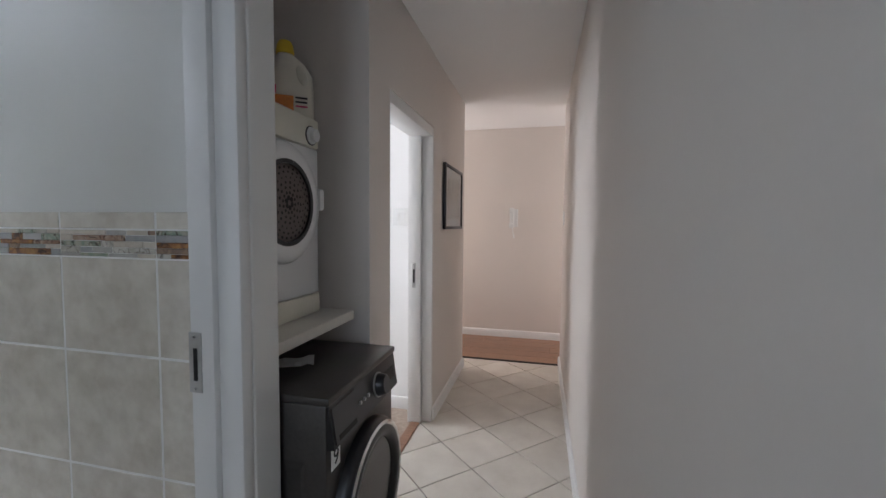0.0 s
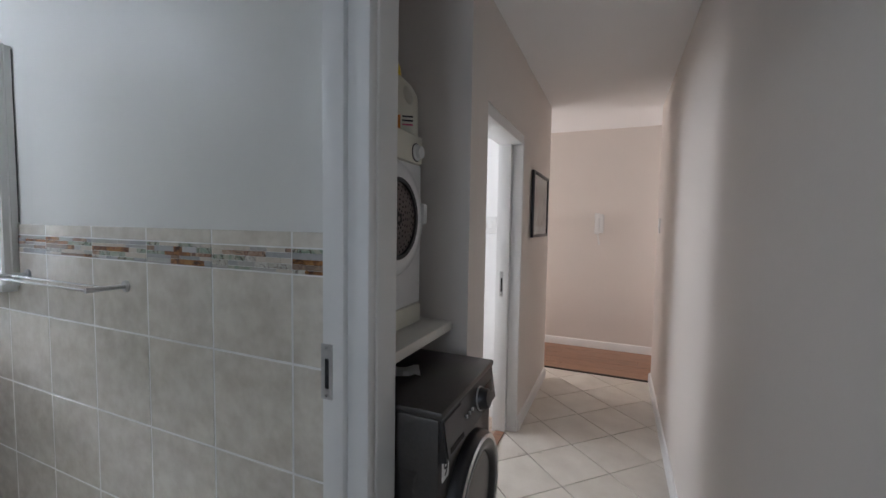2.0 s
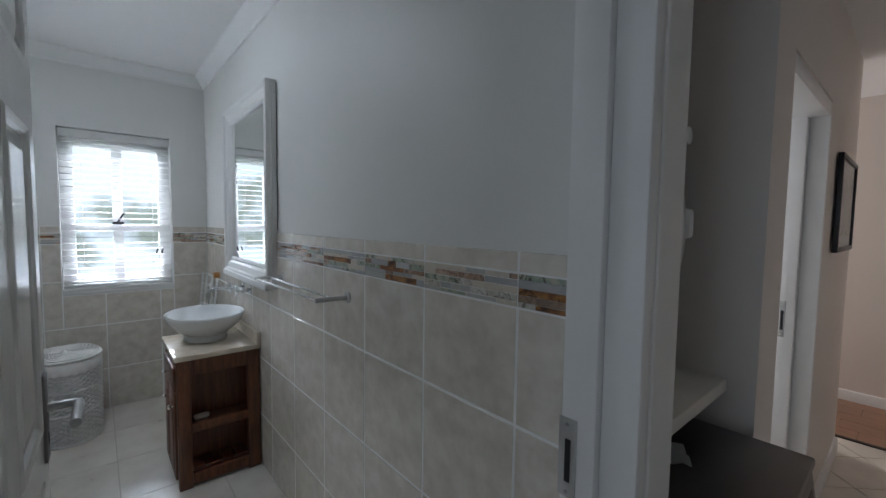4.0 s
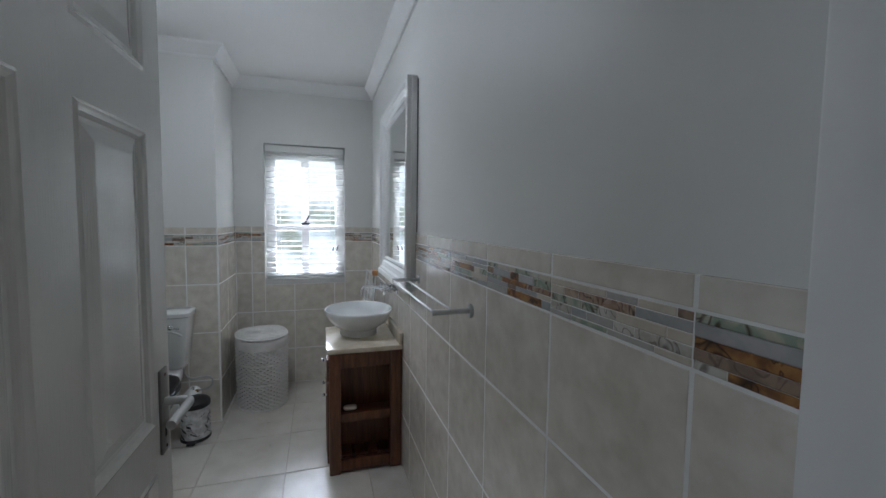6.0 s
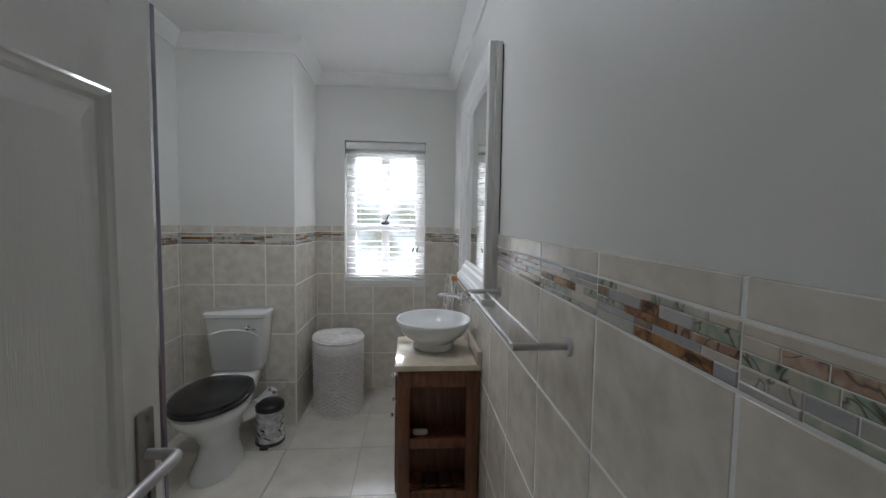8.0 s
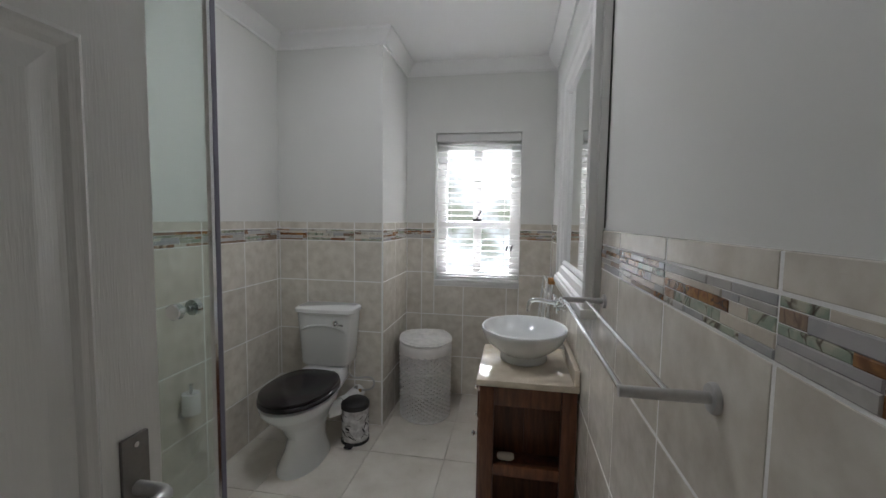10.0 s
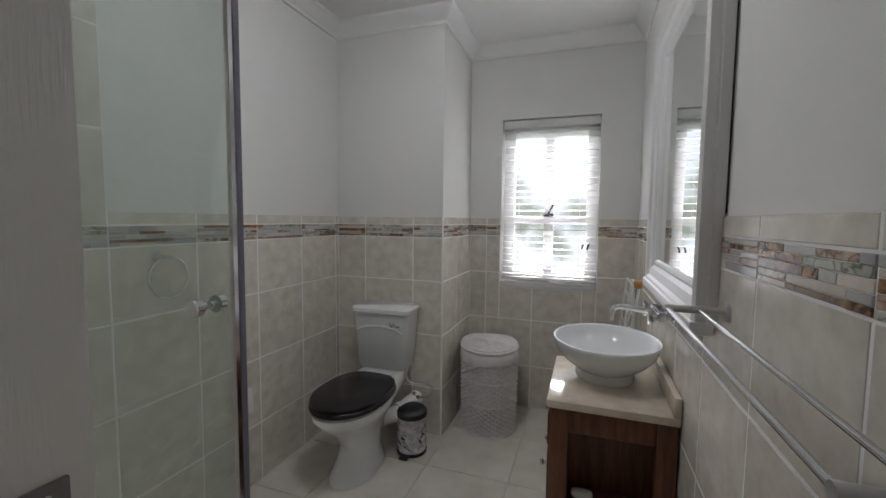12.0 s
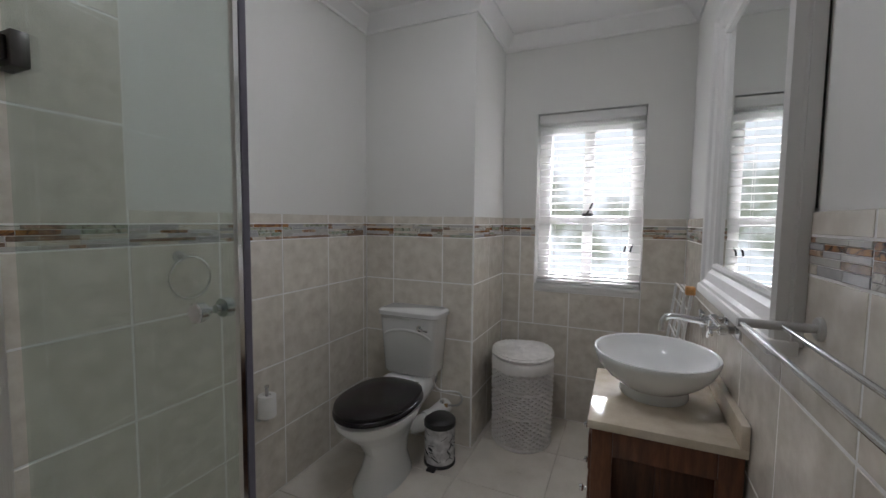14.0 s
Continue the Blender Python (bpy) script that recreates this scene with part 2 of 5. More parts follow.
def outdoor_material():
    """Bright overcast distance with pale foliage low down and a pale house."""
    m = bpy.data.materials.new("bright_distance")
    m.use_nodes = True
    nt = m.node_tree
    nt.nodes.remove(nt.nodes["Principled BSDF"])
    L = nt.links.new
    tc = nt.nodes.new("ShaderNodeTexCoord")
    sep = nt.nodes.new("ShaderNodeSeparateXYZ")
    L(tc.outputs["Object"], sep.inputs[0])
    n = nt.nodes.new("ShaderNodeTexNoise")
    n.inputs["Scale"].default_value, n.inputs["Detail"].default_value = 0.9, 6
    L(tc.outputs["Object"], n.inputs["Vector"])
    up = nt.nodes.new("ShaderNodeMath")
    up.operation, up.inputs[1].default_value = 'SUBTRACT', 0.9
    L(sep.outputs["Z"], up.inputs[0])
    dist = nt.nodes.new("ShaderNodeMath")
    dist.operation = 'ABSOLUTE'
    L(up.outputs[0], dist.inputs[0])
    fall = nt.nodes.new("ShaderNodeMath")
    fall.operation, fall.inputs[1].default_value = 'MULTIPLY', -0.32
    L(dist.outputs[0], fall.inputs[0])
    a = nt.nodes.new("ShaderNodeMath")
    a.operation, a.inputs[1].default_value = 'MULTIPLY_ADD', 1.6
    L(n.outputs["Fac"], a.inputs[0])
    L(fall.outputs[0], a.inputs[2])
    r = nt.nodes.new("ShaderNodeValToRGB")
    r.color_ramp.elements[0].position, r.color_ramp.elements[1].position = 0.52, 0.78
    r.color_ramp.elements[0].color, r.color_ramp.elements[1].color = (0.93, 0.98, 1.0, 1), (0.36, 0.39, 0.31, 1)
    L(a.outputs[0], r.inputs[0])
    e = nt.nodes.new("ShaderNodeEmission")
    e.inputs[1].default_value = SKY_GLOW
    L(r.outputs[0], e.inputs[0])
    L(e.outputs[0], nt.nodes["Material Output"].inputs[0])
    return m


SKY_GLOW = 1.05
M_MIRROR = mirror_material()
M_GLASS = glass_material("clear_window_glass", (0.97, 0.98, 0.98))
M_SHOWER = glass_material("greenish_shower_glass", (0.89, 0.935, 0.91))
M_MOSAIC = mosaic_material()
M_OUT = outdoor_material()


def lamp_material(power):
    m = bpy.data.materials.new("opal_diffuser")
    m.use_nodes = True
    b = m.node_tree.nodes["Principled BSDF"]
    b.inputs["Base Color"].default_value = (0.8, 0.8, 0.8, 1)
    b.inputs["Emission Color"].default_value = (0.97, 0.99, 1.0, 1)
    b.inputs["Emission Strength"].default_value = power
    return m


M_LAMP = lamp_material(26.0)


# ---- mesh helpers ----
def mesh_of(bm, name, mat, smooth=None):
    me = bpy.data.meshes.new(name)
    bmesh.ops.recalc_face_normals(bm, faces=bm.faces)
    bm.to_mesh(me)
    bm.free()
    me.materials.append(mat)
    if smooth is not None:
        me.shade_smooth()
        me.set_sharp_from_angle(angle=radians(smooth))
    return me


def part(name, bm, mat, parent, label="", smooth=35):
    """One mesh object under a thing or under a part, in the parent's coordinates."""
    o = new(name, mesh_of(bm, name, mat, smooth))
    o.parent = parent
    if label:
        o["label"] = label
    return o


def thing(name, label, category, at=(0, 0, 0), rz=0, group=""):
    o = new(name)
    o.empty_display_size = 0.1
    o.matrix_world = pose(*at, 0, 0, rz)
    return tagged(o, label, category, group)


def structure(name, bm, mat, label, category="wall", smooth=None):
    o = new(name, mesh_of(bm, name, mat, smooth))
    return tagged(o, label, category, "", "structure")


def boxes(*list_of_boxes, bevel=0.0):
    """A bmesh of boxes (x0, x1, y0, y1, z0, z1), bevelled if asked."""
    bm = bmesh.new()
    for x0, x1, y0, y1, z0, z1 in list_of_boxes:
        m = Matrix.Translation(((x0 + x1) / 2, (y0 + y1) / 2, (z0 + z1) / 2)) @ Matrix.Diagonal((abs(x1 - x0), abs(y1 - y0), abs(z1 - z0), 1))
        bmesh.ops.create_cube(bm, size=1, matrix=m)
    if bevel:
        bmesh.ops.bevel(bm, geom=bm.edges[:], offset=bevel, segments=2, affect='EDGES', profile=0.5)
    return bm


def loft(rings, cap=True, close=True):
    bm = bmesh.new()
    vs = [[bm.verts.new(p) for p in ring] for ring in rings]
    n = len(vs[0])
    for a, b in zip(vs, vs[1:]):
        for i in range(n if close else n - 1):
            j = (i + 1) % n
            bm.faces.new((a[i], a[j], b[j], b[i]))
    if cap:
        bm.faces.new(vs[0][::-1])
        bm.faces.new(vs[-1])
    return bm


def oval(cx, cy, a, b, z, n=40, power=2.0, back=None):
    """A ring: superellipse; back squares off the -x side."""
    pts = []
    for i in range(n):
        t = 2 * math.pi * i / n
        c, s = math.cos(t), math.sin(t)
        p = power if (back is None or c > 0) else back
        pts.append((cx + a * math.copysign(abs(c) ** (2 / p), c), cy + b * math.copysign(abs(s) ** (2 / p), s), z))
    return pts


def lathe(profile, n=36, at=(0, 0, 0), cap=True):
    return loft([[(at[0] + r * math.cos(2 * math.pi * i / n), at[1] + r * math.sin(2 * math.pi * i / n), at[2] + z) for i in range(n)] for r, z in profile], cap)


def tube(points, r, n=10, closed=False, bm=None):
    """A round bar along a line of points."""
    bm = bm or bmesh.new()
    pts = [Vector(p) for p in points]
    m = len(pts)
    rings = []
    up = None
    for i, p in enumerate(pts):
        a = pts[(i - 1) % m] if closed or i else p
        b = pts[(i + 1) % m] if closed or i < m - 1 else p
        d = (b - a).normalized()
        if up is None:
            up = d.orthogonal().normalized()
        up = (up - d * up.dot(d)).normalized()
        side = d.cross(up)
        rings.append([bm.verts.new(p + r * (math.cos(2 * math.pi * k / n) * up + math.sin(2 * math.pi * k / n) * side)) for k in range(n)])
    for i in range(m if closed else m - 1):
        a, b = rings[i], rings[(i + 1) % m]
        for k in range(n):
            bm.faces.new((a[k], a[(k + 1) % n], b[(k + 1) % n], b[k]))
    if not closed:
        bm.faces.new(rings[0][::-1])
        bm.faces.new(rings[-1])
    return bm


def bend(points, steps=8):
    """Smooth the corners of a line (Catmull-Rom)."""
    p = [Vector(q) for q in points]
    p = [2 * p[0] - p[1]] + p + [2 * p[-1] - p[-2]]
    out = []
    for i in range(1, len(p) - 2):
        for k in range(steps):
            t = k / steps
            out.append(0.5 * ((2 * p[i]) + (p[i + 1] - p[i - 1]) * t + (2 * p[i - 1] - 5 * p[i] + 4 * p[i + 1] - p[i + 2]) * t * t
                              + (3 * p[i] - p[i - 1] - 3 * p[i + 1] + p[i + 2]) * t ** 3))
    out.append(p[-2])
    return out


def turned(bm, m):
    bmesh.ops.transform(bm, matrix=m, verts=bm.verts[:])
    return bm


SLABS = {}


def slab_mesh(name, w, h, d, mat):
    """A tile of w x h with a softened face, d proud, shared by all of one size."""
    key = (name, round(w, 3), round(h, 3), d)
    if key not in SLABS:
        c = min(0.0015, w / 5, h / 5)
        bm = loft([[(-w / 2, -h / 2, 0), (w / 2, -h / 2, 0), (w / 2, h / 2, 0), (-w / 2, h / 2, 0)],
                   [(-w / 2, -h / 2, d - c), (w / 2, -h / 2, d - c), (w / 2, h / 2, d - c), (-w / 2, h / 2, d - c)],
                   [(-w / 2 + c, -h / 2 + c, d), (w / 2 - c, -h / 2 + c, d), (w / 2 - c, h / 2 - c, d), (-w / 2 + c, h / 2 - c, d)]])
        SLABS[key] = mesh_of(bm, name, mat)
    return SLABS[key]


def facing(normal):
    """The turn that lays a tile's face along a wall's normal, its height upright."""
    n = Vector(normal)
    v = Vector((0, 0, 1)) if abs(n.z) < 0.5 else Vector((0, 1, 0))
    u = v.cross(n)
    return Matrix((u, v, n)).transposed().to_4x4(), u


def lay(parent, name, mat, normal, plane, rects, gap, d):
    """Tiles on a wall: rects of (along0, along1, z0, z1), along being x or y."""
    turn, u = facing(normal)
    for a0, a1, z0, z1 in rects:
        w, h = a1 - a0 - gap, z1 - z0 - gap
        if w < 0.008 or h < 0.006:
            continue
        c = (a0 + a1) / 2
        at = (c, plane, (z0 + z1) / 2) if abs(normal[1]) > 0.5 else (plane, c, (z0 + z1) / 2)
        o = new(name, slab_mesh(name, w, h, d, mat))
        o.parent = parent
        o.matrix_local = Matrix.Translation(at) @ turn


def cut(rects, hole):
    """Rects with a rectangular hole taken out."""
    h0, h1, k0, k1 = hole
    out = []
    for a0, a1, z0, z1 in rects:
        if a1 <= h0 or a0 >= h1 or z1 <= k0 or z0 >= k1:
            out.append((a0, a1, z0, z1))
            continue
        if a0 < h0:
            out.append((a0, h0, z0, z1))
        if a1 > h1:
            out.append((h1, a1, z0, z1))
        if z0 < k0:
            out.append((max(a0, h0), min(a1, h1), z0, k0))
        if z1 > k1:
            out.append((max(a0, h0), min(a1, h1), k1, z1))
    return out


def extrude_profile(profile, axis, c0, c1):
    """A prism of a profile of (across, z) points, run along x or y."""
    if axis == 'x':
        return loft([[(c, p, z) for p, z in profile] for c in (c0, c1)])
    return loft([[(p, c, z) for p, z in profile] for c in (c0, c1)])


# ---- the bathroom's shell ----
CEIL_B, CEIL_C = 2.56, 2.435
NORTH, SOUTH, WEST, BOX_X, BOX_Y = 1.75, -0.108, -4.328, -3.728, 0.622
WIN = (0.853, 1.507, 0.905, 2.047)

wall_north = structure("wall_north", boxes((-4.52, -0.731, NORTH, 1.855, 0, CEIL_B), bevel=0.006), M_BATH, "off-white painted bathroom wall above beige tiling")
wall_west = structure("wall_west", boxes((-4.52, WEST, -0.25, WIN[0], 0, CEIL_B), (-4.52, WEST, WIN[1], NORTH, 0, CEIL_B),
                      (-4.52, WEST, WIN[0], WIN[1], 0, WIN[2]), (-4.52, WEST, WIN[0], WIN[1], WIN[3], CEIL_B)), M_BATH, "off-white painted wall with a window")
wall_south = structure("wall_south", boxes((WEST, -0.90, -0.25, SOUTH, 0, CEIL_B)), M_BATH, "off-white painted wall above beige tiling")
wall_boxing = structure("wall_boxing", boxes((WEST, BOX_X, SOUTH, BOX_Y, 0, CEIL_B)), M_BATH, "off-white boxed-out pipe shaft behind the toilet")
wall_east = structure("wall_east", boxes((-0.90, -0.75, -0.80, 0.85, 0, CEIL_B), (-0.90, -0.75, 0.85, NORTH, 2.075, CEIL_B)), M_BATH, "painted wall round the bathroom door")
ceiling_bathroom = structure("ceiling_bathroom", boxes((-4.52, -0.75, -0.25, 1.855, CEIL_B, 2.66)), M_CEIL, "white painted plaster ceiling", "ceiling")
floor_bathroom = structure("floor_bathroom", boxes((-4.52, -0.83, -0.25, 1.855, -0.12, -0.006)), M_FGROUT, "cream tiled bathroom floor", "floor")

# moulded cornice, run along each wall of the bathroom
CORN = [(0, 0), (0.0, -0.085), (0.012, -0.085), (0.016, -0.072), (0.035, -0.055), (0.055, -0.028), (0.072, -0.014), (0.075, 0)]


corners = [(WEST, BOX_Y, 1, 1), (BOX_X, BOX_Y, 1, 1), (BOX_X, SOUTH, 1, 1), (-0.90, SOUTH, -1, 1), (-0.90, NORTH, -1, -1), (WEST, NORTH, 1, -1)]
rings = [[(x + sx * p, y + sy * p, CEIL_B + z) for p, z in CORN] for x, y, sx, sy in corners]
structure("trim_cornice", loft(rings + rings[:1], cap=False), M_CEIL, "white moulded plaster cornice", "cornice", 30)

# ---- corridor, alcove, bedroom and hall shells ----
structure("wall_corridor_east", boxes((0.16, 0.30, -0.80, 4.86, 0, CEIL_C), bevel=0.012), M_CORR, "cream painted corridor wall")
structure("wall_corridor_west", boxes((-0.88, -0.73, 2.46, 2.69, 0, CEIL_C), (-0.88, -0.735, 3.50, 4.60, 0, CEIL_C), (-0.88, -0.73, 2.69, 3.50, 1.965, CEIL_C)),
          M_CORR, "cream painted corridor wall with a doorway")
structure("wall_alcove", boxes((-1.35, -1.25, 1.855, 2.58, 0, CEIL_C), (-1.25, -0.88, 2.46, 2.58, 0, CEIL_C)), M_CORR, "painted walls of the laundry alcove")
structure("wall_landing", boxes((-0.90, 0.30, -0.92, -0.80, 0, CEIL_B)), M_CORR, "plain painted end wall")
structure("ceiling_corridor", boxes((-0.75, 0.30, -0.80, 4.86, CEIL_C, 2.66), (-2.72, -0.75, 3.74, 4.86, CEIL_C, 2.66), (-1.35, -0.75, 1.855, 3.74, CEIL_C, 2.66)), M_CEIL, "white painted corridor ceiling", "ceiling")
structure("ceiling_hall", boxes((-2.72, 1.72, 4.86, 5.85, 2.46, 2.66)), M_CEIL, "white painted hall ceiling", "ceiling")
floor_corridor = structure("floor_corridor", boxes((-1.35, 0.30, -0.92, 4.60, -0.12, -0.005), (-2.72, 0.30, 4.60, 4.86, -0.12, -0.005)), M_CGROUT, "pale tiled corridor floor laid diagonally", "floor")
floor_hall = structure("floor_hall", boxes((-2.72, 1.72, 4.86, 5.85, -0.12, -0.005)), M_BACK, "brown laminate hall floor", "floor")
structure("wall_hall_north", boxes((-2.72, 1.72, 5.73, 5.85, 0, 2.46)), M_CORR, "cream painted hall wall")
structure("wall_hall_south", boxes((-2.72, -0.88, 4.50, 4.60, 0, 2.46), (0.30, 1.72, 4.76, 4.86, 0, 2.46)), M_CORR, "cream painted hall wall")
structure("wall_hall_ends", boxes((-2.72, -2.60, 4.60, 5.73, 0, 2.46), (1.60, 1.72, 4.86, 5.73, 0, 2.46)), M_CORR, "plain painted hall end wall")
structure("wall_bedroom", boxes((-3.12, -0.88, 3.62, 3.74, 0, CEIL_C), (-3.12, -3.0, 2.58, 3.62, 0, CEIL_C), (-3.0, -1.35, 2.46, 2.58, 0, CEIL_C)), M_CEIL, "white painted bedroom wall")
structure("ceiling_bedroom", boxes((-3.12, -1.35, 2.46, 3.74, CEIL_C, 2.66)), M_CEIL, "white bedroom ceiling", "ceiling")
structure("floor_bedroom", boxes((-3.0, -1.35, 2.58, 3.62, -0.10, 0.002), (-1.35, -0.80, 2.69, 3.62, -0.004, 0.003)), M_CARPET, "beige carpet in the next room", "floor")

SK = [(0, 0), (0.016, 0), (0.016, 0.07), (0.010, 0.085), (0, 0.088)]


def skirting(axis, at, sign, c0, c1):
    tagged(new("baseboard", mesh_of(extrude_profile([(at + sign * p, z) for p, z in SK], axis, c0, c1), "baseboard", M_TRIM, 40)), "white painted skirting board", "skirting", "", "structure")


skirting('y', 0.16, -1, -0.80, 4.862)
skirting('y', -0.735, 1, 3.50, 4.602)
skirting('y', -0.73, 1, 2.46, 2.67)
skirting('x', 5.73, -1, -2.60, 1.60)
skirting('x', 3.62, -1, -3.0, -0.89)
skirting('x', 4.86, 1, 0.16, 1.60)

# timber threshold strip between tiles and laminate
structure("trim_threshold", boxes((-2.6, 0.16, 4.845, 4.875, -0.004, 0.009), bevel=0.003), M_BACK, "dark threshold strip", "trim")
structure("trim_threshold_bedroom", boxes((-0.86, -0.80, 2.69, 3.43, -0.004, 0.010), bevel=0.003), M_PLANK, "brown wooden threshold", "trim")


def strike(parent, at, h=0.165, w=0.024):
    """A steel strike plate with its slot, face towards -y."""
    x, y, z = at
    p = part("strike_plate", boxes((x - w / 2, x + w / 2, y - 0.003, y, z - h / 2, z + h / 2), bevel=0.0008), M_STEEL, parent, "brushed steel strike plate")
    part("latch_hole", boxes((x - 0.004, x + 0.007, y - 0.0045, y - 0.002, z - h * 0.30, z + h * 0.24)), M_HOLE, p)
    for dz in (-0.43, 0.43):
        part("screw", turned(lathe([(0.0035, 0), (0.0035, 0.002)], 8), Matrix.Translation((x, y - 0.003, z + dz * h)) @ Matrix.Rotation(radians(90), 4, 'X')), M_CHROME, p)


door_frame_1 = thing("door_frame", "white painted timber frame of the bathroom doorway", "door frame")
door_frame_1["kind"] = "structure"
part("jamb", boxes((-0.868, -0.800, 1.697, NORTH, 0, 2.03), bevel=0.004), M_TRIM, door_frame_1)
part("stop", boxes((-0.800, -0.733, 1.712, NORTH, 0, 2.03), bevel=0.006), M_TRIM, door_frame_1)
part("jamb", boxes((-0.905, -0.745, 0.85, 0.885, 0, 2.03), bevel=0.004), M_TRIM, door_frame_1)
part("head", boxes((-0.905, -0.745, 0.85, NORTH, 2.03, 2.075), bevel=0.004), M_TRIM, door_frame_1)
strike(door_frame_1, (-0.852, 1.697, 0.988), 0.15, 0.036)

door_frame_2 = thing("door_frame", "white painted timber frame of the bedroom doorway", "door frame")
door_frame_2["kind"] = "structure"
part("jamb", boxes((-0.885, -0.80, 3.43, 3.50, 0, 1.905), bevel=0.004), M_TRIM, door_frame_2)
part("stop", boxes((-0.80, -0.731, 3.47, 3.50, 0, 1.93), bevel=0.005), M_TRIM, door_frame_2)
part("jamb", boxes((-0.885, -0.735, 2.69, 2.715, 0, 1.93), bevel=0.004), M_TRIM, door_frame_2)
part("head", boxes((-0.885, -0.735, 2.69, 3.50, 1.905, 1.965), bevel=0.004), M_TRIM, door_frame_2)
strike(door_frame_2, (-0.845, 3.43, 1.0))


# ---- the open bathroom door: six moulded panels, face towards +y ----
def panel_frame(bm, x0, x1, z0, z1, y, sign):
    """A sunk moulded border with a raised field."""
    steps = [(0, 0), (0.006, 0.004), (0.010, 0.0015), (0.016, -0.001), (0.022, -0.008), (0.030, -0.008), (0.055, -0.001), (0.058, -0.0005)]
    rings = []
    for inset, dy in steps:
        rings.append([(x0 + inset, y + sign * dy, z0 + inset), (x1 - inset, y + sign * dy, z0 + inset), (x1 - inset, y + sign * dy, z1 - inset), (x0 + inset, y + sign * dy, z1 - inset)])
    vs = [[bm.verts.new(p) for p in r] for r in rings]
    for a, b in zip(vs, vs[1:]):
        for i in range(4):
            bm.faces.new((a[i], a[(i + 1) % 4], b[(i + 1) % 4], b[i]))
    bm.faces.new(vs[-1])


def panel_door(parent, w, h, t):
    bars_x = [(0, 0.132), (0.132 + 0.245, w - 0.086 - 0.245), (w - 0.086, w)]
    pan_x = [(0.132, 0.132 + 0.245), (w - 0.086 - 0.245, w - 0.086)]
    bars_z = [(0, 0.22), (0.86, 0.962), (1.589, 1.707), (1.925, h)]
    pan_z = [(0.22, 0.86), (0.962, 1.589), (1.707, 1.925)]
    bm = bmesh.new()
    for x0, x1 in bars_x:
        bmesh.ops.create_cube(bm, size=1, matrix=Matrix.Translation(((x0 + x1) / 2, 0, h / 2)) @ Matrix.Diagonal((x1 - x0, t, h, 1)))
    for x0, x1 in pan_x:
        for z0, z1 in bars_z:
            bmesh.ops.create_cube(bm, size=1, matrix=Matrix.Translation(((x0 + x1) / 2, 0, (z0 + z1) / 2)) @ Matrix.Diagonal((x1 - x0, t, z1 - z0, 1)))
    leaf = part("leaf", bm, M_DOOR, parent, smooth=None)
    for x0, x1 in pan_x:
        for z0, z1 in pan_z:
            b2 = bmesh.new()
            panel_frame(b2, x0, x1, z0, z1, t / 2, 1)
            panel_frame(b2, x0, x1, z0, z1, -t / 2, -1)
            part("panel", b2, M_DOOR, leaf, smooth=None)
    return leaf


door_1 = thing("door_1", "open white six-panel door with a steel lever handle", "door", (-0.877, 0.910, 0.008), 178.7)
door_1["kind"] = "structure"
panel_door(door_1, 0.82, 2.02, 0.04)
# lever handles on both faces: leaf x runs away from the hinge, face +y of the room is local -y
for side in (-1, 1):
    y0 = side * 0.02
    hx = 0.82 - 0.044
    plate = part("handle_plate", boxes((hx - 0.02, hx + 0.02, min(y0, y0 + side * 0.006), max(y0, y0 + side * 0.006), 0.885, 1.075), bevel=0.0015), M_DSTEEL, door_1, "dull dark steel back plate")
    part("lever", tube(bend([(hx, y0, 1.0), (hx, y0 + side * 0.045, 1.0), (hx - 0.012, y0 + side * 0.058, 1.0), (hx - 0.05, y0 + side * 0.058, 1.0), (hx - 0.125, y0 + side * 0.058, 1.0)], 6), 0.0095, 12), M_STEEL, plate, "brushed steel lever")
    part("keyhole", boxes((hx - 0.004, hx + 0.004, min(y0 + side * 0.005, y0 + side * 0.0068), max(y0 + side * 0.005, y0 + side * 0.0068), 0.92, 0.943)), M_HOLE, plate)
    for z in (0.898, 1.062):
        part("screw", turned(lathe([(0.004, 0), (0.004, 0.002)], 8), Matrix.Translation((hx, y0 + side * 0.0055, z)) @ Matrix.Rotation(radians(-90 * side), 4, 'X')), M_CHROME, plate)
for z in (0.25, 1.75):
    part("hinge", tube([(0.0, -0.026, z), (0.0, -0.026, z + 0.1)], 0.007, 10), M_STEEL, door_1)

# ---- window with venetian blind ----
window_1 = thing("window_1", "white steel casement window behind an open blind", "window")
window_1["kind"] = "structure"
WX = -4.46
y0, y1, z0, z1 = WIN
ZT, YM = 1.345, 1.175
FS, FB, FT = 0.078, 0.07, 0.115
for b in ((y0, y0 + FS, z0, z1), (y1 - FS, y1, z0, z1)):
    part("window_frame", boxes((WX - 0.02, WX + 0.03, *b), bevel=0.003), M_TRIM, window_1)
for b in ((y0 + FS, y1 - FS, z0, z0 + FB), (y0 + FS, y1 - FS, z1 - FT, z1), (y0 + FS, y1 - FS, ZT - 0.03, ZT + 0.03)):
    part("window_frame", boxes((WX - 0.02, WX + 0.03, *b), bevel=0.003), M_TRIM, window_1)
for b in ((YM - 0.032, YM + 0.032, z0 + FB, ZT - 0.03), (YM - 0.032, YM + 0.032, ZT + 0.03, z1 - FT)):
    part("mullion", boxes((WX - 0.02, WX + 0.03, *b), bevel=0.003), M_TRIM, window_1)
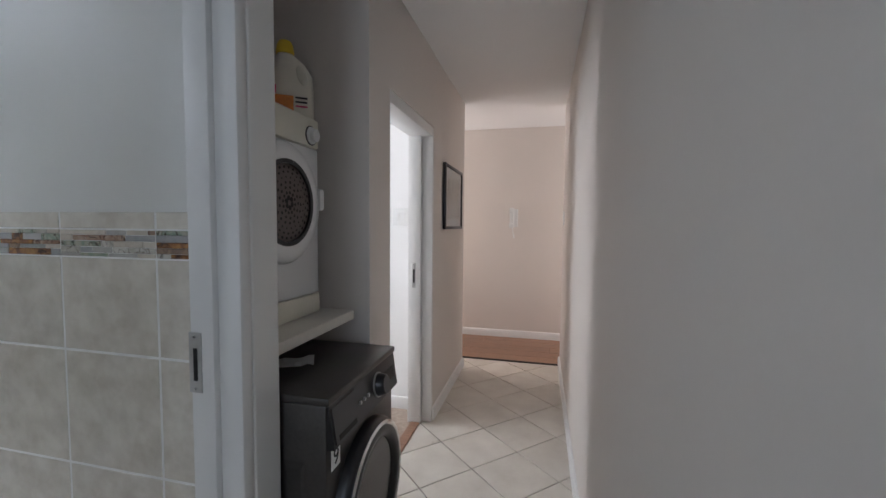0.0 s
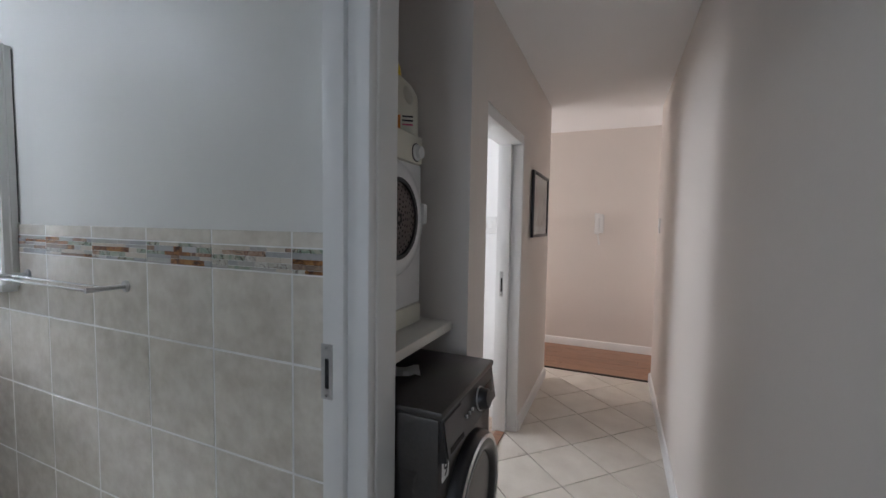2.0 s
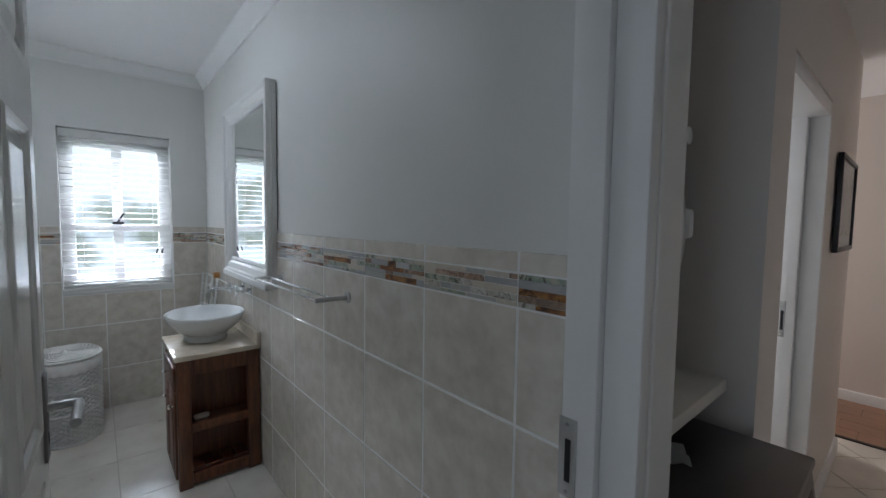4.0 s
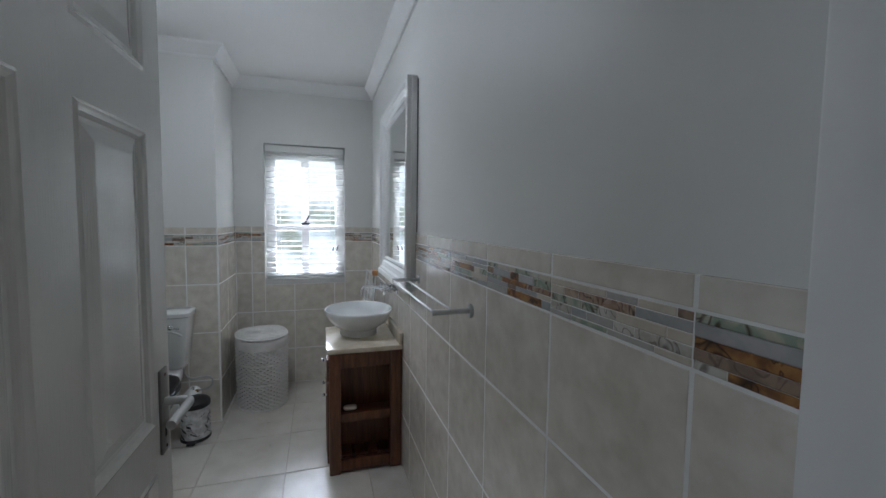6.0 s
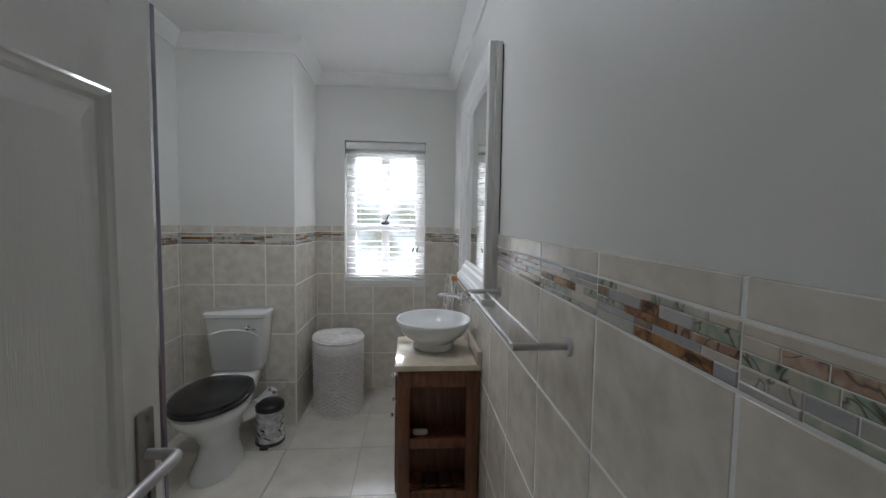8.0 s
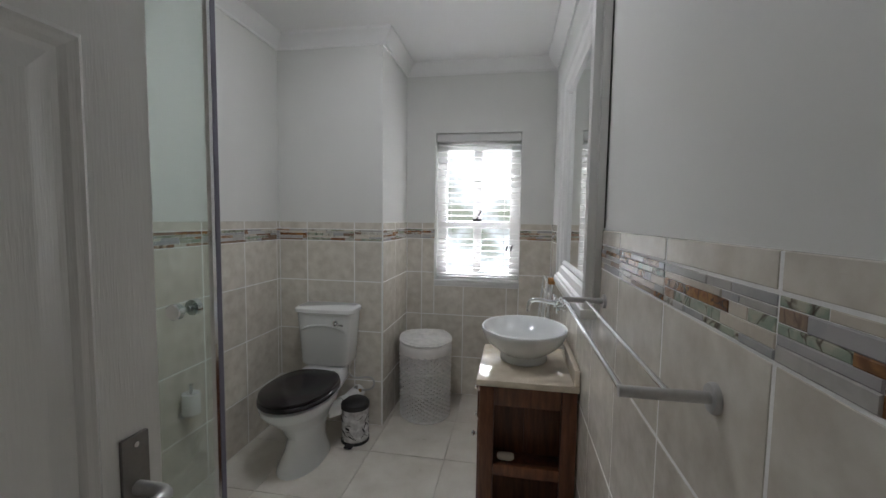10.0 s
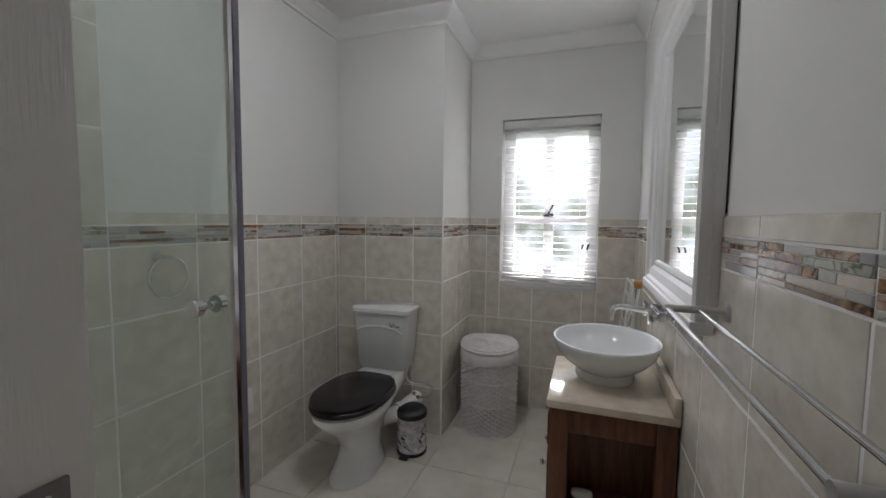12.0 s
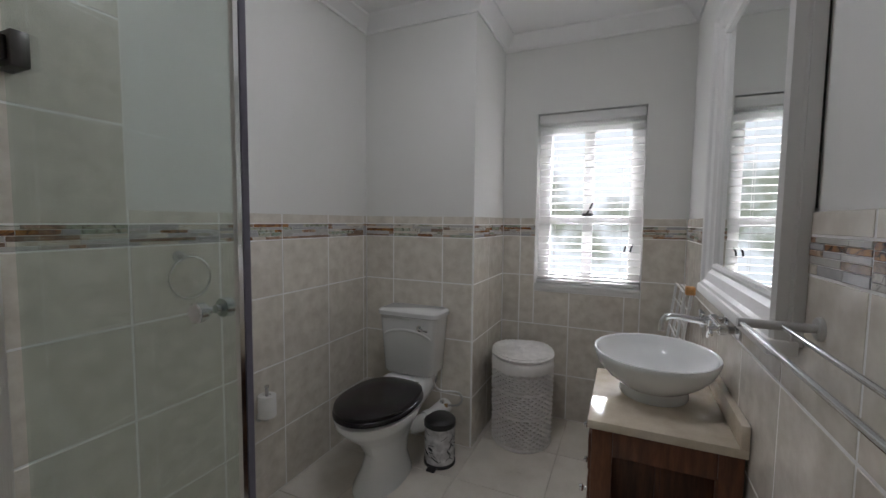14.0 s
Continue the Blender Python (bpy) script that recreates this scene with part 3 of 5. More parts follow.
for ya, yb in ((y0 + FS, YM - 0.032), (YM + 0.032, y1 - FS)):
    for za, zb in ((z0 + FB, ZT - 0.03), (ZT + 0.03, z1 - FT)):
        g = part("pane", boxes((WX - 0.003, WX + 0.003, ya, yb, za, zb)), M_GLASS, window_1, smooth=None)
        g.visible_shadow = False
part("window_sill", boxes((WX + 0.03, WEST + 0.014, y0 + 0.002, y1 - 0.002, z0 - 0.012, z0 + 0.008), bevel=0.004), M_TRIM, window_1)
part("sill_nosing", boxes((WEST + 0.0005, WEST + 0.013, y0 + 0.002, y1 - 0.002, z0 - 0.038, z0 - 0.0125), bevel=0.002), M_TRIM, window_1)
latch = part("latch", boxes((WX + 0.03, WX + 0.045, YM - 0.035, YM + 0.035, ZT + 0.028, ZT + 0.048), bevel=0.004), M_BPLAST, window_1, "black window latch")
part("latch_arm", tube([(WX + 0.045, YM - 0.005, ZT + 0.04), (WX + 0.07, YM + 0.035, ZT + 0.115)], 0.007, 8), M_BPLAST, latch)
for dy in (0.0, 0.035):
    part("stay", tube(bend([(WX + 0.05, y1 - 0.10 + dy, 1.14), (WX + 0.06, y1 - 0.095 + dy, 1.17), (WX + 0.05, y1 - 0.085 + dy, 1.19)], 4), 0.006, 8), M_BPLAST, window_1)

blind = thing("venetian_blind", "white venetian blind with open slats in the window", "blind", (-4.375, 0, 0))
part("headrail", boxes((-0.03, 0.03, y0 + 0.006, y1 - 0.006, z1 - 0.062, z1 - 0.006), bevel=0.003), M_TRIM, blind)
n_slats = 23
slat = None
for i in range(n_slats):
    z = z0 + 0.055 + i * (z1 - 0.09 - z0 - 0.055) / (n_slats - 1)
    if slat is None:
        prof = [(-0.024, -0.0012), (-0.012, 0.0012), (0, 0.002), (0.012, 0.0012), (0.024, -0.0012), (0.024, 0.0008), (0.012, 0.0032), (0, 0.004), (-0.012, 0.0032), (-0.024, 0.0008)]
        slat = part("slat", turned(extrude_profile(prof, 'y', y0 + 0.008, y1 - 0.008), Matrix.Rotation(radians(-2), 4, 'Y')), M_TRIM, blind)
        slat.location.z = z
    else:
        s = new("slat", slat.data)
        s.parent = blind
        s.location.z = z
part("bottom_rail", boxes((-0.025, 0.025, y0 + 0.008, y1 - 0.008, z0 + 0.018, z0 + 0.034), bevel=0.003), M_TRIM, blind)
for y in (y0 + 0.12, y1 - 0.12):
    for dx in (-0.025, 0.025):
        part("cord", tube([(dx, y, z0 + 0.03), (dx, y, z1 - 0.06)], 0.001, 5), M_LINEN, blind)

# the bright distance outside
structure("backdrop", turned(boxes((-0.05, 0.05, -9, 9, -7, 11)), Matrix.Identity(4)), M_OUT, "bright overcast sky over pale trees", "backdrop").location = (-12, 1.2, 0.6)
structure("ground", boxes((-300, -4.6, -300, 300, -3.3, -3.0)), M_GRASS, "grass outside far below the window", "ground")


# ---- things in the bathroom ----
def build_toilet():
    t = thing("toilet", "white ceramic toilet with a black seat against the wall", "toilet", (-3.72, 0.303, 0))
    C = M_CERAMIC
    rings = [oval(0.452, 0, 0.195, 0.118, 0, back=3), oval(0.452, 0, 0.193, 0.116, 0.02, back=3), oval(0.43, 0, 0.158, 0.085, 0.10, back=3), oval(0.41, 0, 0.15, 0.083, 0.17, back=3),
             oval(0.43, 0, 0.185, 0.115, 0.25, back=3), oval(0.465, 0, 0.235, 0.16, 0.32, back=2.6), oval(0.485, 0, 0.255, 0.185, 0.365, back=2.6), oval(0.485, 0, 0.258, 0.188, 0.39, back=2.6), oval(0.485, 0, 0.24, 0.17, 0.402, back=2.6)]
    part("pan", loft(rings), C, t, smooth=50)
    back = [[(0.01, -0.10, 0.33), (0.30, -0.12, 0.30), (0.30, 0.12, 0.30), (0.01, 0.10, 0.33)], [(0.01, -0.115, 0.40), (0.30, -0.15, 0.395), (0.30, 0.15, 0.395), (0.01, 0.115, 0.40)],
            [(0.01, -0.12, 0.452), (0.22, -0.13, 0.445), (0.22, 0.13, 0.445), (0.01, 0.12, 0.452)]]
    b = loft(back)
    bmesh.ops.bevel(b, geom=b.edges[:], offset=0.018, segments=3, affect='EDGES', profile=0.5)
    part("ledge", b, C, t, smooth=50)
    seat_r = [oval(0.485, 0, 0.25, 0.185, 0.402, back=2.7), oval(0.485, 0, 0.262, 0.195, 0.408, back=2.7), oval(0.485, 0, 0.262, 0.195, 0.422, back=2.7), oval(0.485, 0, 0.255, 0.188, 0.430, back=2.7)]
    part("seat", loft(seat_r), M_BLACK, t, "glossy black toilet seat", 50)
    lid_r = [oval(0.485, 0, 0.250, 0.183, 0.431, back=2.7), oval(0.485, 0, 0.258, 0.191, 0.436, back=2.7), oval(0.485, 0, 0.256, 0.189, 0.446, back=2.7), oval(0.485, 0, 0.235, 0.168, 0.456, back=2.7), oval(0.485, 0, 0.12, 0.09, 0.461, back=2.7)]
    part("lid", loft(lid_r), M_BLACK, t, "glossy black closed lid", 50)
    for y in (-0.075, 0.075):
        part("hinge", tube([(0.226, y - 0.02, 0.432), (0.226, y + 0.02, 0.432)], 0.009, 10), M_BLACK, t)
    cist = [oval(0.10, 0, 0.085, 0.145, 0.455, power=7), oval(0.10, 0, 0.095, 0.155, 0.47, power=7), oval(0.104, 0, 0.1, 0.182, 0.788, power=7)]
    cis = part("cistern", loft(cist), C, t, smooth=50)
    part("cistern_lid", loft([oval(0.106, 0, 0.100, 0.186, 0.788, power=6), oval(0.108, 0, 0.107, 0.195, 0.794, power=6), oval(0.108, 0, 0.107, 0.195, 0.816, power=6), oval(0.108, 0, 0.095, 0.182, 0.826, power=6)]), C, cis, smooth=50)
    arch = [(0.2085 - abs(a) ** 6 * 0.012, 0.15 * math.sin(a * 1.35), 0.66 + 0.055 * math.cos(a * 1.35)) for a in [(-1 + i / 8) for i in range(17)]]
    part("moulding", tube([(p[0] - 0.008, p[1], p[2]) for p in arch], 0.008, 8), C, cis, smooth=60)
    lv = part("flush_lever", turned(lathe([(0.018, 0), (0.018, 0.006), (0.008, 0.010), (0.008, 0.022), (0.0, 0.022)], 16), Matrix.Translation((0.20, 0.085, 0.735)) @ Matrix.Rotation(radians(90), 4, 'Y')), M_CHROME, cis, "chrome flush lever")
    part("lever_arm", tube([(0.218, 0.085, 0.735), (0.224, 0.105, 0.733), (0.222, 0.145, 0.727)], 0.006, 10), M_CHROME, lv)
    part("waste_pipe", tube(bend([(0.26, 0.06, 0.20), (0.20, 0.13, 0.215), (0.12, 0.15, 0.225), (0.005, 0.16, 0.23)], 6), 0.045, 18), M_WPLAST, t, "white plastic waste pipe")
    part("pipe_collar", tube([(0.20, 0.125, 0.213), (0.17, 0.14, 0.217)], 0.054, 18), M_WPLAST, t)
    part("bolt", lathe([(0.008, 0), (0.008, 0.006), (0.004, 0.009)], 10, (0.47, 0.108, 0.012)), M_CHROME, t)
    hose = part("water_hose", tube(bend([(0.10, 0.13, 0.457), (0.11, 0.135, 0.40), (0.10, 0.17, 0.36), (0.06, 0.26, 0.35), (0.05, 0.285, 0.31), (0.05, 0.26, 0.27), (0.06, 0.20, 0.26)], 6), 0.006, 8), M_STEEL, t, "braided steel water hose")
    part("valve", tube([(0.06, 0.20, 0.26), (0.06, 0.13, 0.245)], 0.011, 10), M_COPPER, hose, "brass stop valve")
    part("valve_handle", boxes((0.045, 0.075, 0.155, 0.175, 0.258, 0.285), bevel=0.004), M_CHROME, hose)


build_toilet()


def build_bin():
    b = thing("pedal_bin", "small pedal bin wrapped in newsprint with a black lid", "bin", (-3.525, 0.515, 0))
    part("base", lathe([(0.084, 0), (0.088, 0.004), (0.088, 0.016), (0.084, 0.02)], 36), M_BPLAST, b, "black plastic base")
    body = part("body", lathe([(0.083, 0.02), (0.083, 0.215)], 40), M_PRINT, b, "newsprint pattern in black and white")
    part("rim", lathe([(0.084, 0.213), (0.088, 0.218), (0.088, 0.232), (0.084, 0.235)], 36), M_BPLAST, b, "black plastic rim")
    part("lid", lathe([(0.088, 0.235), (0.087, 0.245), (0.075, 0.258), (0.05, 0.265), (0.001, 0.268)], 36), M_BPLAST, b, "black domed lid")
    part("pedal", boxes((0.06, 0.125, -0.025, 0.025, 0.006, 0.018), bevel=0.005), M_BPLAST, b, "black pedal")
    rng = random.Random(5)
    for k in range(26):
        a0 = rng.uniform(-1.6, 1.8)
        z = rng.uniform(0.035, 0.20)
        w = rng.uniform(0.12, 0.5)
        h = rng.choice((0.003, 0.004, 0.008, 0.016))
        tilt = rng.uniform(-0.03, 0.03)
        pts = [[(0.0838 * math.cos(a0 + w * i / 6), 0.0838 * math.sin(a0 + w * i / 6), z + tilt * i / 6 + d) for i in range(7)] for d in (0, h)]
        part("print_bar", loft(pts, cap=False, close=False), M_INK, body, smooth=None)


build_bin()


def build_basket():
    """A D-shaped wicker hamper: stakes, woven rows, a cloth liner turned over the rim and a woven lid."""
    t = thing("laundry_basket", "white wicker laundry basket with cloth liner and lid", "basket", (-3.985, 0.862, 0), 14)
    N = 144

    def ring(z, grow, i):
        a = 2 * math.pi * i / N
        c, s = math.cos(a), math.sin(a)
        p = 2.0 if c > 0 else 3.0
        k = 0.96 + 0.04 * min(1, z / 0.5)
        return ((0.203 * k + grow) * math.copysign(abs(c) ** (2 / p), c), (0.176 * k + grow) * math.copysign(abs(s) ** (2 / p), s), z)

    bm = bmesh.new()
    rows = 31
    for r in range(rows):
        z = 0.016 + r * 0.0145
        pts = []
        for i in range(N):
            wob = 0.0085 * math.cos(math.pi * (i / 3.0) + math.pi * (r % 2))
            x, y, zz = ring(z, wob, i)
            pts.append((x, y, zz + 0.0012 * math.sin(i * 1.7 + r)))
        tube(pts, 0.0060, 6, True, bm)
    tagged(part("weave", bm, M_WICKER, t, "woven white wicker strands", 80), kind="stuff")
    for i in range(0, N, 3):
        a, b = ring(0.008, -0.003, i), ring(0.47, -0.003, i)
        part("stake", tube([a, b], 0.003, 5), M_WICKER, t, smooth=80)
    for z, rr in ((0.008, 0.009), (0.198, 0.0088), (0.342, 0.0088)):
        part("band", tube([ring(z, 0.003, i) for i in range(N)], rr, 7, True), M_WICKER, t, smooth=80)
    liner = [[(x, y, z) for x, y, z in [ring(zz, g + 0.0015 * math.sin(i * 0.9 + zz * 60), i) for i in range(N)]] for zz, g in ((0.455, 0.010), (0.462, 0.012), (0.49, 0.010), (0.52, 0.008), (0.524, 0.002))]
    part("liner", loft(liner, cap=False), M_LINEN, t, "white cotton liner folded over the rim", 60)
    lid = part("lid", loft([[ring(0.522, 0.004, i) for i in range(N)], [ring(0.53, 0.012, i) for i in range(N)], [ring(0.54, 0.012, i) for i in range(N)], [tuple(0.96 * c if k < 2 else 0.546 for k, c in enumerate(ring(0.54, 0.0, i))) for i in range(N)]]), M_WICKER, t, "woven white wicker lid", 60)
    coil = bmesh.new()
    for k in range(1, 15):
        f = k / 15
        tube([(x * f, y * f, 0.547 + 0.006 * (1 - f) + 0.0015 * math.cos(math.pi * (i / 3.0) + math.pi * (k % 2))) for i, (x, y, z) in enumerate(ring(0.54, 0.008, j) for j in range(N))], 0.0052, 5, True, coil)
    tagged(part("lid_weave", coil, M_WICKER, lid, smooth=80), kind="stuff")
    part("knob", lathe([(0.012, 0.55), (0.014, 0.558), (0.008, 0.564), (0.001, 0.566)], 14), M_WICKER, lid)


build_basket()


def build_vanity():
    """A dark pine stand: frame and panels, an open niche in its side, two small doors in front."""
    t = thing("vanity_cabinet", "dark-stained pine washstand with an open side niche", "cabinet", (-2.868, 1.335, 0))
    W, D, H = 0.46, 0.40, 0.69          # along -x, along +y, height
    s = 0.062
    for x in (0, -W + s * 0.7):
        for y in (0, D - s):
            part("post", boxes((x - s * 0.7 if x == 0 else x - s * 0.7, x if x == 0 else x, y, y + s, 0, H), bevel=0.004), M_WOOD, t)
    part("side_rail", boxes((-0.035, -0.003, s, D - s, H - 0.085, H), bevel=0.003), M_WOOD, t)
    part("side_rail", boxes((-0.035, -0.003, s, D - s, 0.015, 0.075), bevel=0.003), M_WOOD, t)
    part("niche_edge", boxes((-0.035, -0.004, s, D - s, 0.295, 0.345), bevel=0.005), M_WOOD, t, "rounded shelf edge of dark pine")
    part("niche_shelf", boxes((-0.143, -0.036, s * 0.6, D - 0.01, 0.31, 0.33), bevel=0.003), M_WOOD, t)
    part("niche_back", boxes((-0.165, -0.145, 0.015, D - 0.005, 0.03, H - 0.005)), M_WOOD, t)
    part("niche_moulding", boxes((-0.145, -0.137, D * 0.5 - 0.008, D * 0.5 + 0.008, 0.33, H - 0.09), bevel=0.002), M_WOOD, t)
    part("niche_cheek", boxes((-0.143, -0.044, 0.012, s * 0.6, 0.03, H - 0.005)), M_WOOD, t)
    part("niche_cheek", boxes((-0.143, -0.044, D - 0.012, D, 0.03, H - 0.005)), M_WOOD, t)
    for k in range(4):
        y = s + 0.008 + k * 0.072
        part("base_slat", boxes((-0.143, -0.03, y, y + 0.055, 0.078, 0.092), bevel=0.003), M_WOOD, t)
    part("west_side", boxes((-W + 0.012, -W + 0.03, s, D - s, 0.03, H)), M_WOOD, t)
    part("bottom", boxes((-W + 0.03, -0.21, 0.02, D - 0.01, 0.03, 0.05)), M_WOOD, t)
    # front: a drawer over two doors, facing the room
    part("front_rail", boxes((-W + s * 0.7, -s * 0.7, 0.004, 0.03, H - 0.04, H), bevel=0.003), M_WOOD, t)
    dr = part("drawer", boxes((-W + 0.05, -0.048, -0.012, 0.012, 0.52, 0.645), bevel=0.004), M_WOOD, t)
    part("knob", turned(lathe([(0.006, 0), (0.006, 0.012), (0.012, 0.018), (0.010, 0.026), (0.001, 0.028)], 16), Matrix.Translation((-0.23, -0.012, 0.585)) @ Matrix.Rotation(radians(90), 4, 'X')), M_CHROME, dr, "small metal knob")
    for x0, x1, kx in ((-W + 0.05, -0.232, -0.25), (-0.228, -0.048, -0.07)):
        d = part("door", boxes((x0, x1, -0.010, 0.010, 0.045, 0.51), bevel=0.003), M_WOOD, t)
        part("door_panel", boxes((x0 + 0.04, x1 - 0.04, -0.014, -0.009, 0.09, 0.465), bevel=0.004), M_WOOD, d)
        part("knob", turned(lathe([(0.006, 0), (0.006, 0.012), (0.012, 0.018), (0.010, 0.026), (0.001, 0.028)], 16), Matrix.Translation((kx, -0.010, 0.44)) @ Matrix.Rotation(radians(90), 4, 'X')), M_CHROME, d, "small metal knob")
    # cream stone top with its upstand lying on the stand
    top = thing("stone_countertop", "polished cream stone washstand top with an upstand", "countertop", (-2.855, 1.322, 0.69))
    part("slab", boxes((-0.50, 0, 0, 0.418, 0.0, 0.028), bevel=0.004), M_STONE, top)
    part("upstand", boxes((-0.50, 0, 0.395, 0.418, 0.028, 0.095), bevel=0.003), M_STONE, top)
    soap = thing("soap_bar", "pale soap bar on the niche shelf", "soap", (-2.925, 1.45, 0.345))
    part("bar", loft([oval(0, 0, 0.016, 0.032, 0, 24, 3), oval(0, 0, 0.021, 0.038, 0.008, 24, 3), oval(0, 0, 0.019, 0.036, 0.02, 24, 3), oval(0, 0, 0.01, 0.025, 0.024, 24, 3)]), M_SOAP, soap, smooth=70)


build_vanity()


def build_basin():
    t = thing("vessel_basin", "white oval ceramic basin standing on the stone top", "basin", (-3.175, 1.522, 0.718))
    A, B = 0.235, 0.205

    def r(f, z):
        return oval(0, 0, A * f, B * f, z, 56)

    outer = [r(0.54, 0), r(0.55, 0.004), r(0.545, 0.018), r(0.53, 0.034), r(0.62, 0.046), r(0.80, 0.075), r(0.93, 0.108), r(0.985, 0.137), r(1.0, 0.150), r(0.99, 0.156), r(0.965, 0.156)]
    inner = [r(0.945, 0.150), r(0.90, 0.125), r(0.78, 0.085), r(0.58, 0.055), r(0.32, 0.040), r(0.1, 0.036)]
    part("bowl", loft(outer + inner), M_CERAMIC, t, smooth=60)
    part("drain", lathe([(0.024, 0.0365), (0.024, 0.040), (0.016, 0.042), (0.001, 0.042)], 20), M_CHROME, t, "chrome drain")
    part("overflow", turned(lathe([(0.013, 0), (0.013, 0.004), (0.008, 0.005)], 16), Matrix.Translation((0.075, 0.178, 0.118)) @ Matrix.Rotation(radians(75), 4, 'X')), M_CHROME, t, "chrome overflow ring")


build_basin()


def build_tap():
    t = thing("wall_tap", "chrome wall-mounted basin mixer with cross handles", "tap", (-3.13, 1.742, 1.0))
    for dx in (-0.075, 0.075):
        part("flange", turned(lathe([(0.028, 0), (0.028, 0.004), (0.018, 0.010), (0.012, 0.012)], 20), Matrix.Translation((dx, 0, 0)) @ Matrix.Rotation(radians(90), 4, 'X')), M_CHROME, t)
        part("inlet", tube([(dx, 0, 0), (dx, -0.045, 0)], 0.012, 14), M_CHROME, t)
        v = part("valve", turned(lathe([(0.016, 0), (0.018, 0.006), (0.018, 0.022), (0.010, 0.028), (0.010, 0.045)], 18), Matrix.Translation((dx, -0.03, 0)) @ Matrix.Rotation(radians(90), 4, 'X')), M_CHROME, t)
        c = (dx, -0.078, 0)
        for k in range(4):
            a = radians(45 + 90 * k + (20 if dx > 0 else 0))
            part("handle_spoke", tube([c, (dx + 0.034 * math.cos(a), -0.078, 0.034 * math.sin(a))], 0.0065, 10), M_CHROME, v)
        part("handle_cap", turned(lathe([(0.013, 0), (0.013, 0.010), (0.001, 0.014)], 16), Matrix.Translation((dx, -0.072, 0)) @ Matrix.Rotation(radians(90), 4, 'X')), M_CHROME, v)
    part("bridge", tube([(-0.09, -0.045, 0), (0.09, -0.045, 0)], 0.015, 16), M_CHROME, t)
    part("spout", tube(bend([(0, -0.045, 0), (0, -0.10, 0.006), (-0.01, -0.16, 0.012), (-0.015, -0.19, 0.006), (-0.015, -0.203, -0.015), (-0.015, -0.205, -0.045)], 7), 0.011, 14), M_CHROME, t, smooth=70)


build_tap()


def build_rail():
    t = thing("towel_rail", "double brushed steel towel rail on the tiled wall", "towel rail", (0, 1.742, 1.141))
    for x in (-1.800, -2.495):
        part("rosette", turned(lathe([(0.022, 0), (0.022, 0.005), (0.020, 0.008), (0.001, 0.008)], 22), Matrix.Translation((x, 0, 0)) @ Matrix.Rotation(radians(90), 4, 'X')), M_STEEL, t)
        part("arm", tube([(x, -0.004, 0), (x, -0.128, 0)], 0.0088, 14), M_STEEL, t)
    for y in (-0.058, -0.122):
        part("bar", tube([(-1.800, y, 0), (-2.495, y, 0)], 0.005, 12), M_CHROME, t)


build_rail()


def build_mirror():
    """A heavy white moulded frame hung a little off the wall."""
    t = thing("framed_mirror", "large mirror in a white moulded wooden frame", "mirror", (0, 1.742, 0))
    X0, X1, Z0, Z1 = -3.44, -2.57, 1.085, 2.115
    prof = [(0, 0.0035), (0, -0.022), (-0.004, -0.026), (0, -0.032), (0, -0.056), (0.010, -0.064), (0.022, -0.060), (0.032, -0.050), (0.062, -0.044), (0.075, -0.032), (0.085, -0.036), (0.095, -0.032), (0.102, -0.014)]
    rings = []
    for inset, depth in prof:
        y = depth * 0.85
        rings.append([(X0 + inset, y, Z0 + inset), (X1 - inset, y, Z0 + inset), (X1 - inset, y, Z1 - inset), (X0 + inset, y, Z1 - inset)])
    part("frame", loft(rings, cap=False), M_TRIM, t, "white moulded frame", smooth=None)
    part("ledge", boxes((X0 - 0.008, X1 + 0.004, -0.062, -0.006, Z0 - 0.022, Z0 + 0.012), bevel=0.006), M_TRIM, t)
    part("backing", boxes((X0 + 0.01, X1 - 0.004, -0.012, 0.008, 1.365, Z1 - 0.01)), M_BACK, t, "dark backing board")
    part("backing", boxes((X0 + 0.01, X1 - 0.01, -0.012, -0.001, Z0 + 0.01, 1.365)), M_BACK, t, "dark backing board")
    part("mirror_glass", boxes((X0 + 0.095, X1 - 0.095, -0.018, -0.0125, Z0 + 0.095, Z1 - 0.095)), M_MIRROR, t, "silvered mirror glass", smooth=None)


build_mirror()


def build_drying_rack():
    t = thing("drying_rack", "folded white wire clothes rack leaning in the corner", "clothes rack", (-3.86, 1.57, 0))
    for k, (x, lean) in enumerate(((0.0, 0.13), (-0.06, 0.11))):
        a, b, c, d = (x + 0.22, 0.0, 0.01), (x + 0.14, lean, 1.0), (x - 0.20, lean, 1.0), (x - 0.14, 0.0, 0.01)
        part("frame", tube([a, b, c, d], 0.007, 8), M_WPLAST, t)
        for i in range(1, 13):
            f = i / 13
            p = [a[j] + (b[j] - a[j]) * f for j in range(3)]
            q = [d[j] + (c[j] - d[j]) * f for j in range(3)]
            part("wire", tube([p, q], 0.003, 6), M_WPLAST, t)
    part("joint", boxes((0.12, 0.155, 0.105, 0.145, 1.0, 1.04), bevel=0.006), M_PEG, t, "worn orange wooden joint")
    part("hinge_bar", tube([(0.10, 0.135, 0.30), (-0.10, 0.13, 0.94)], 0.006, 8), M_WPLAST, t)


build_drying_rack()


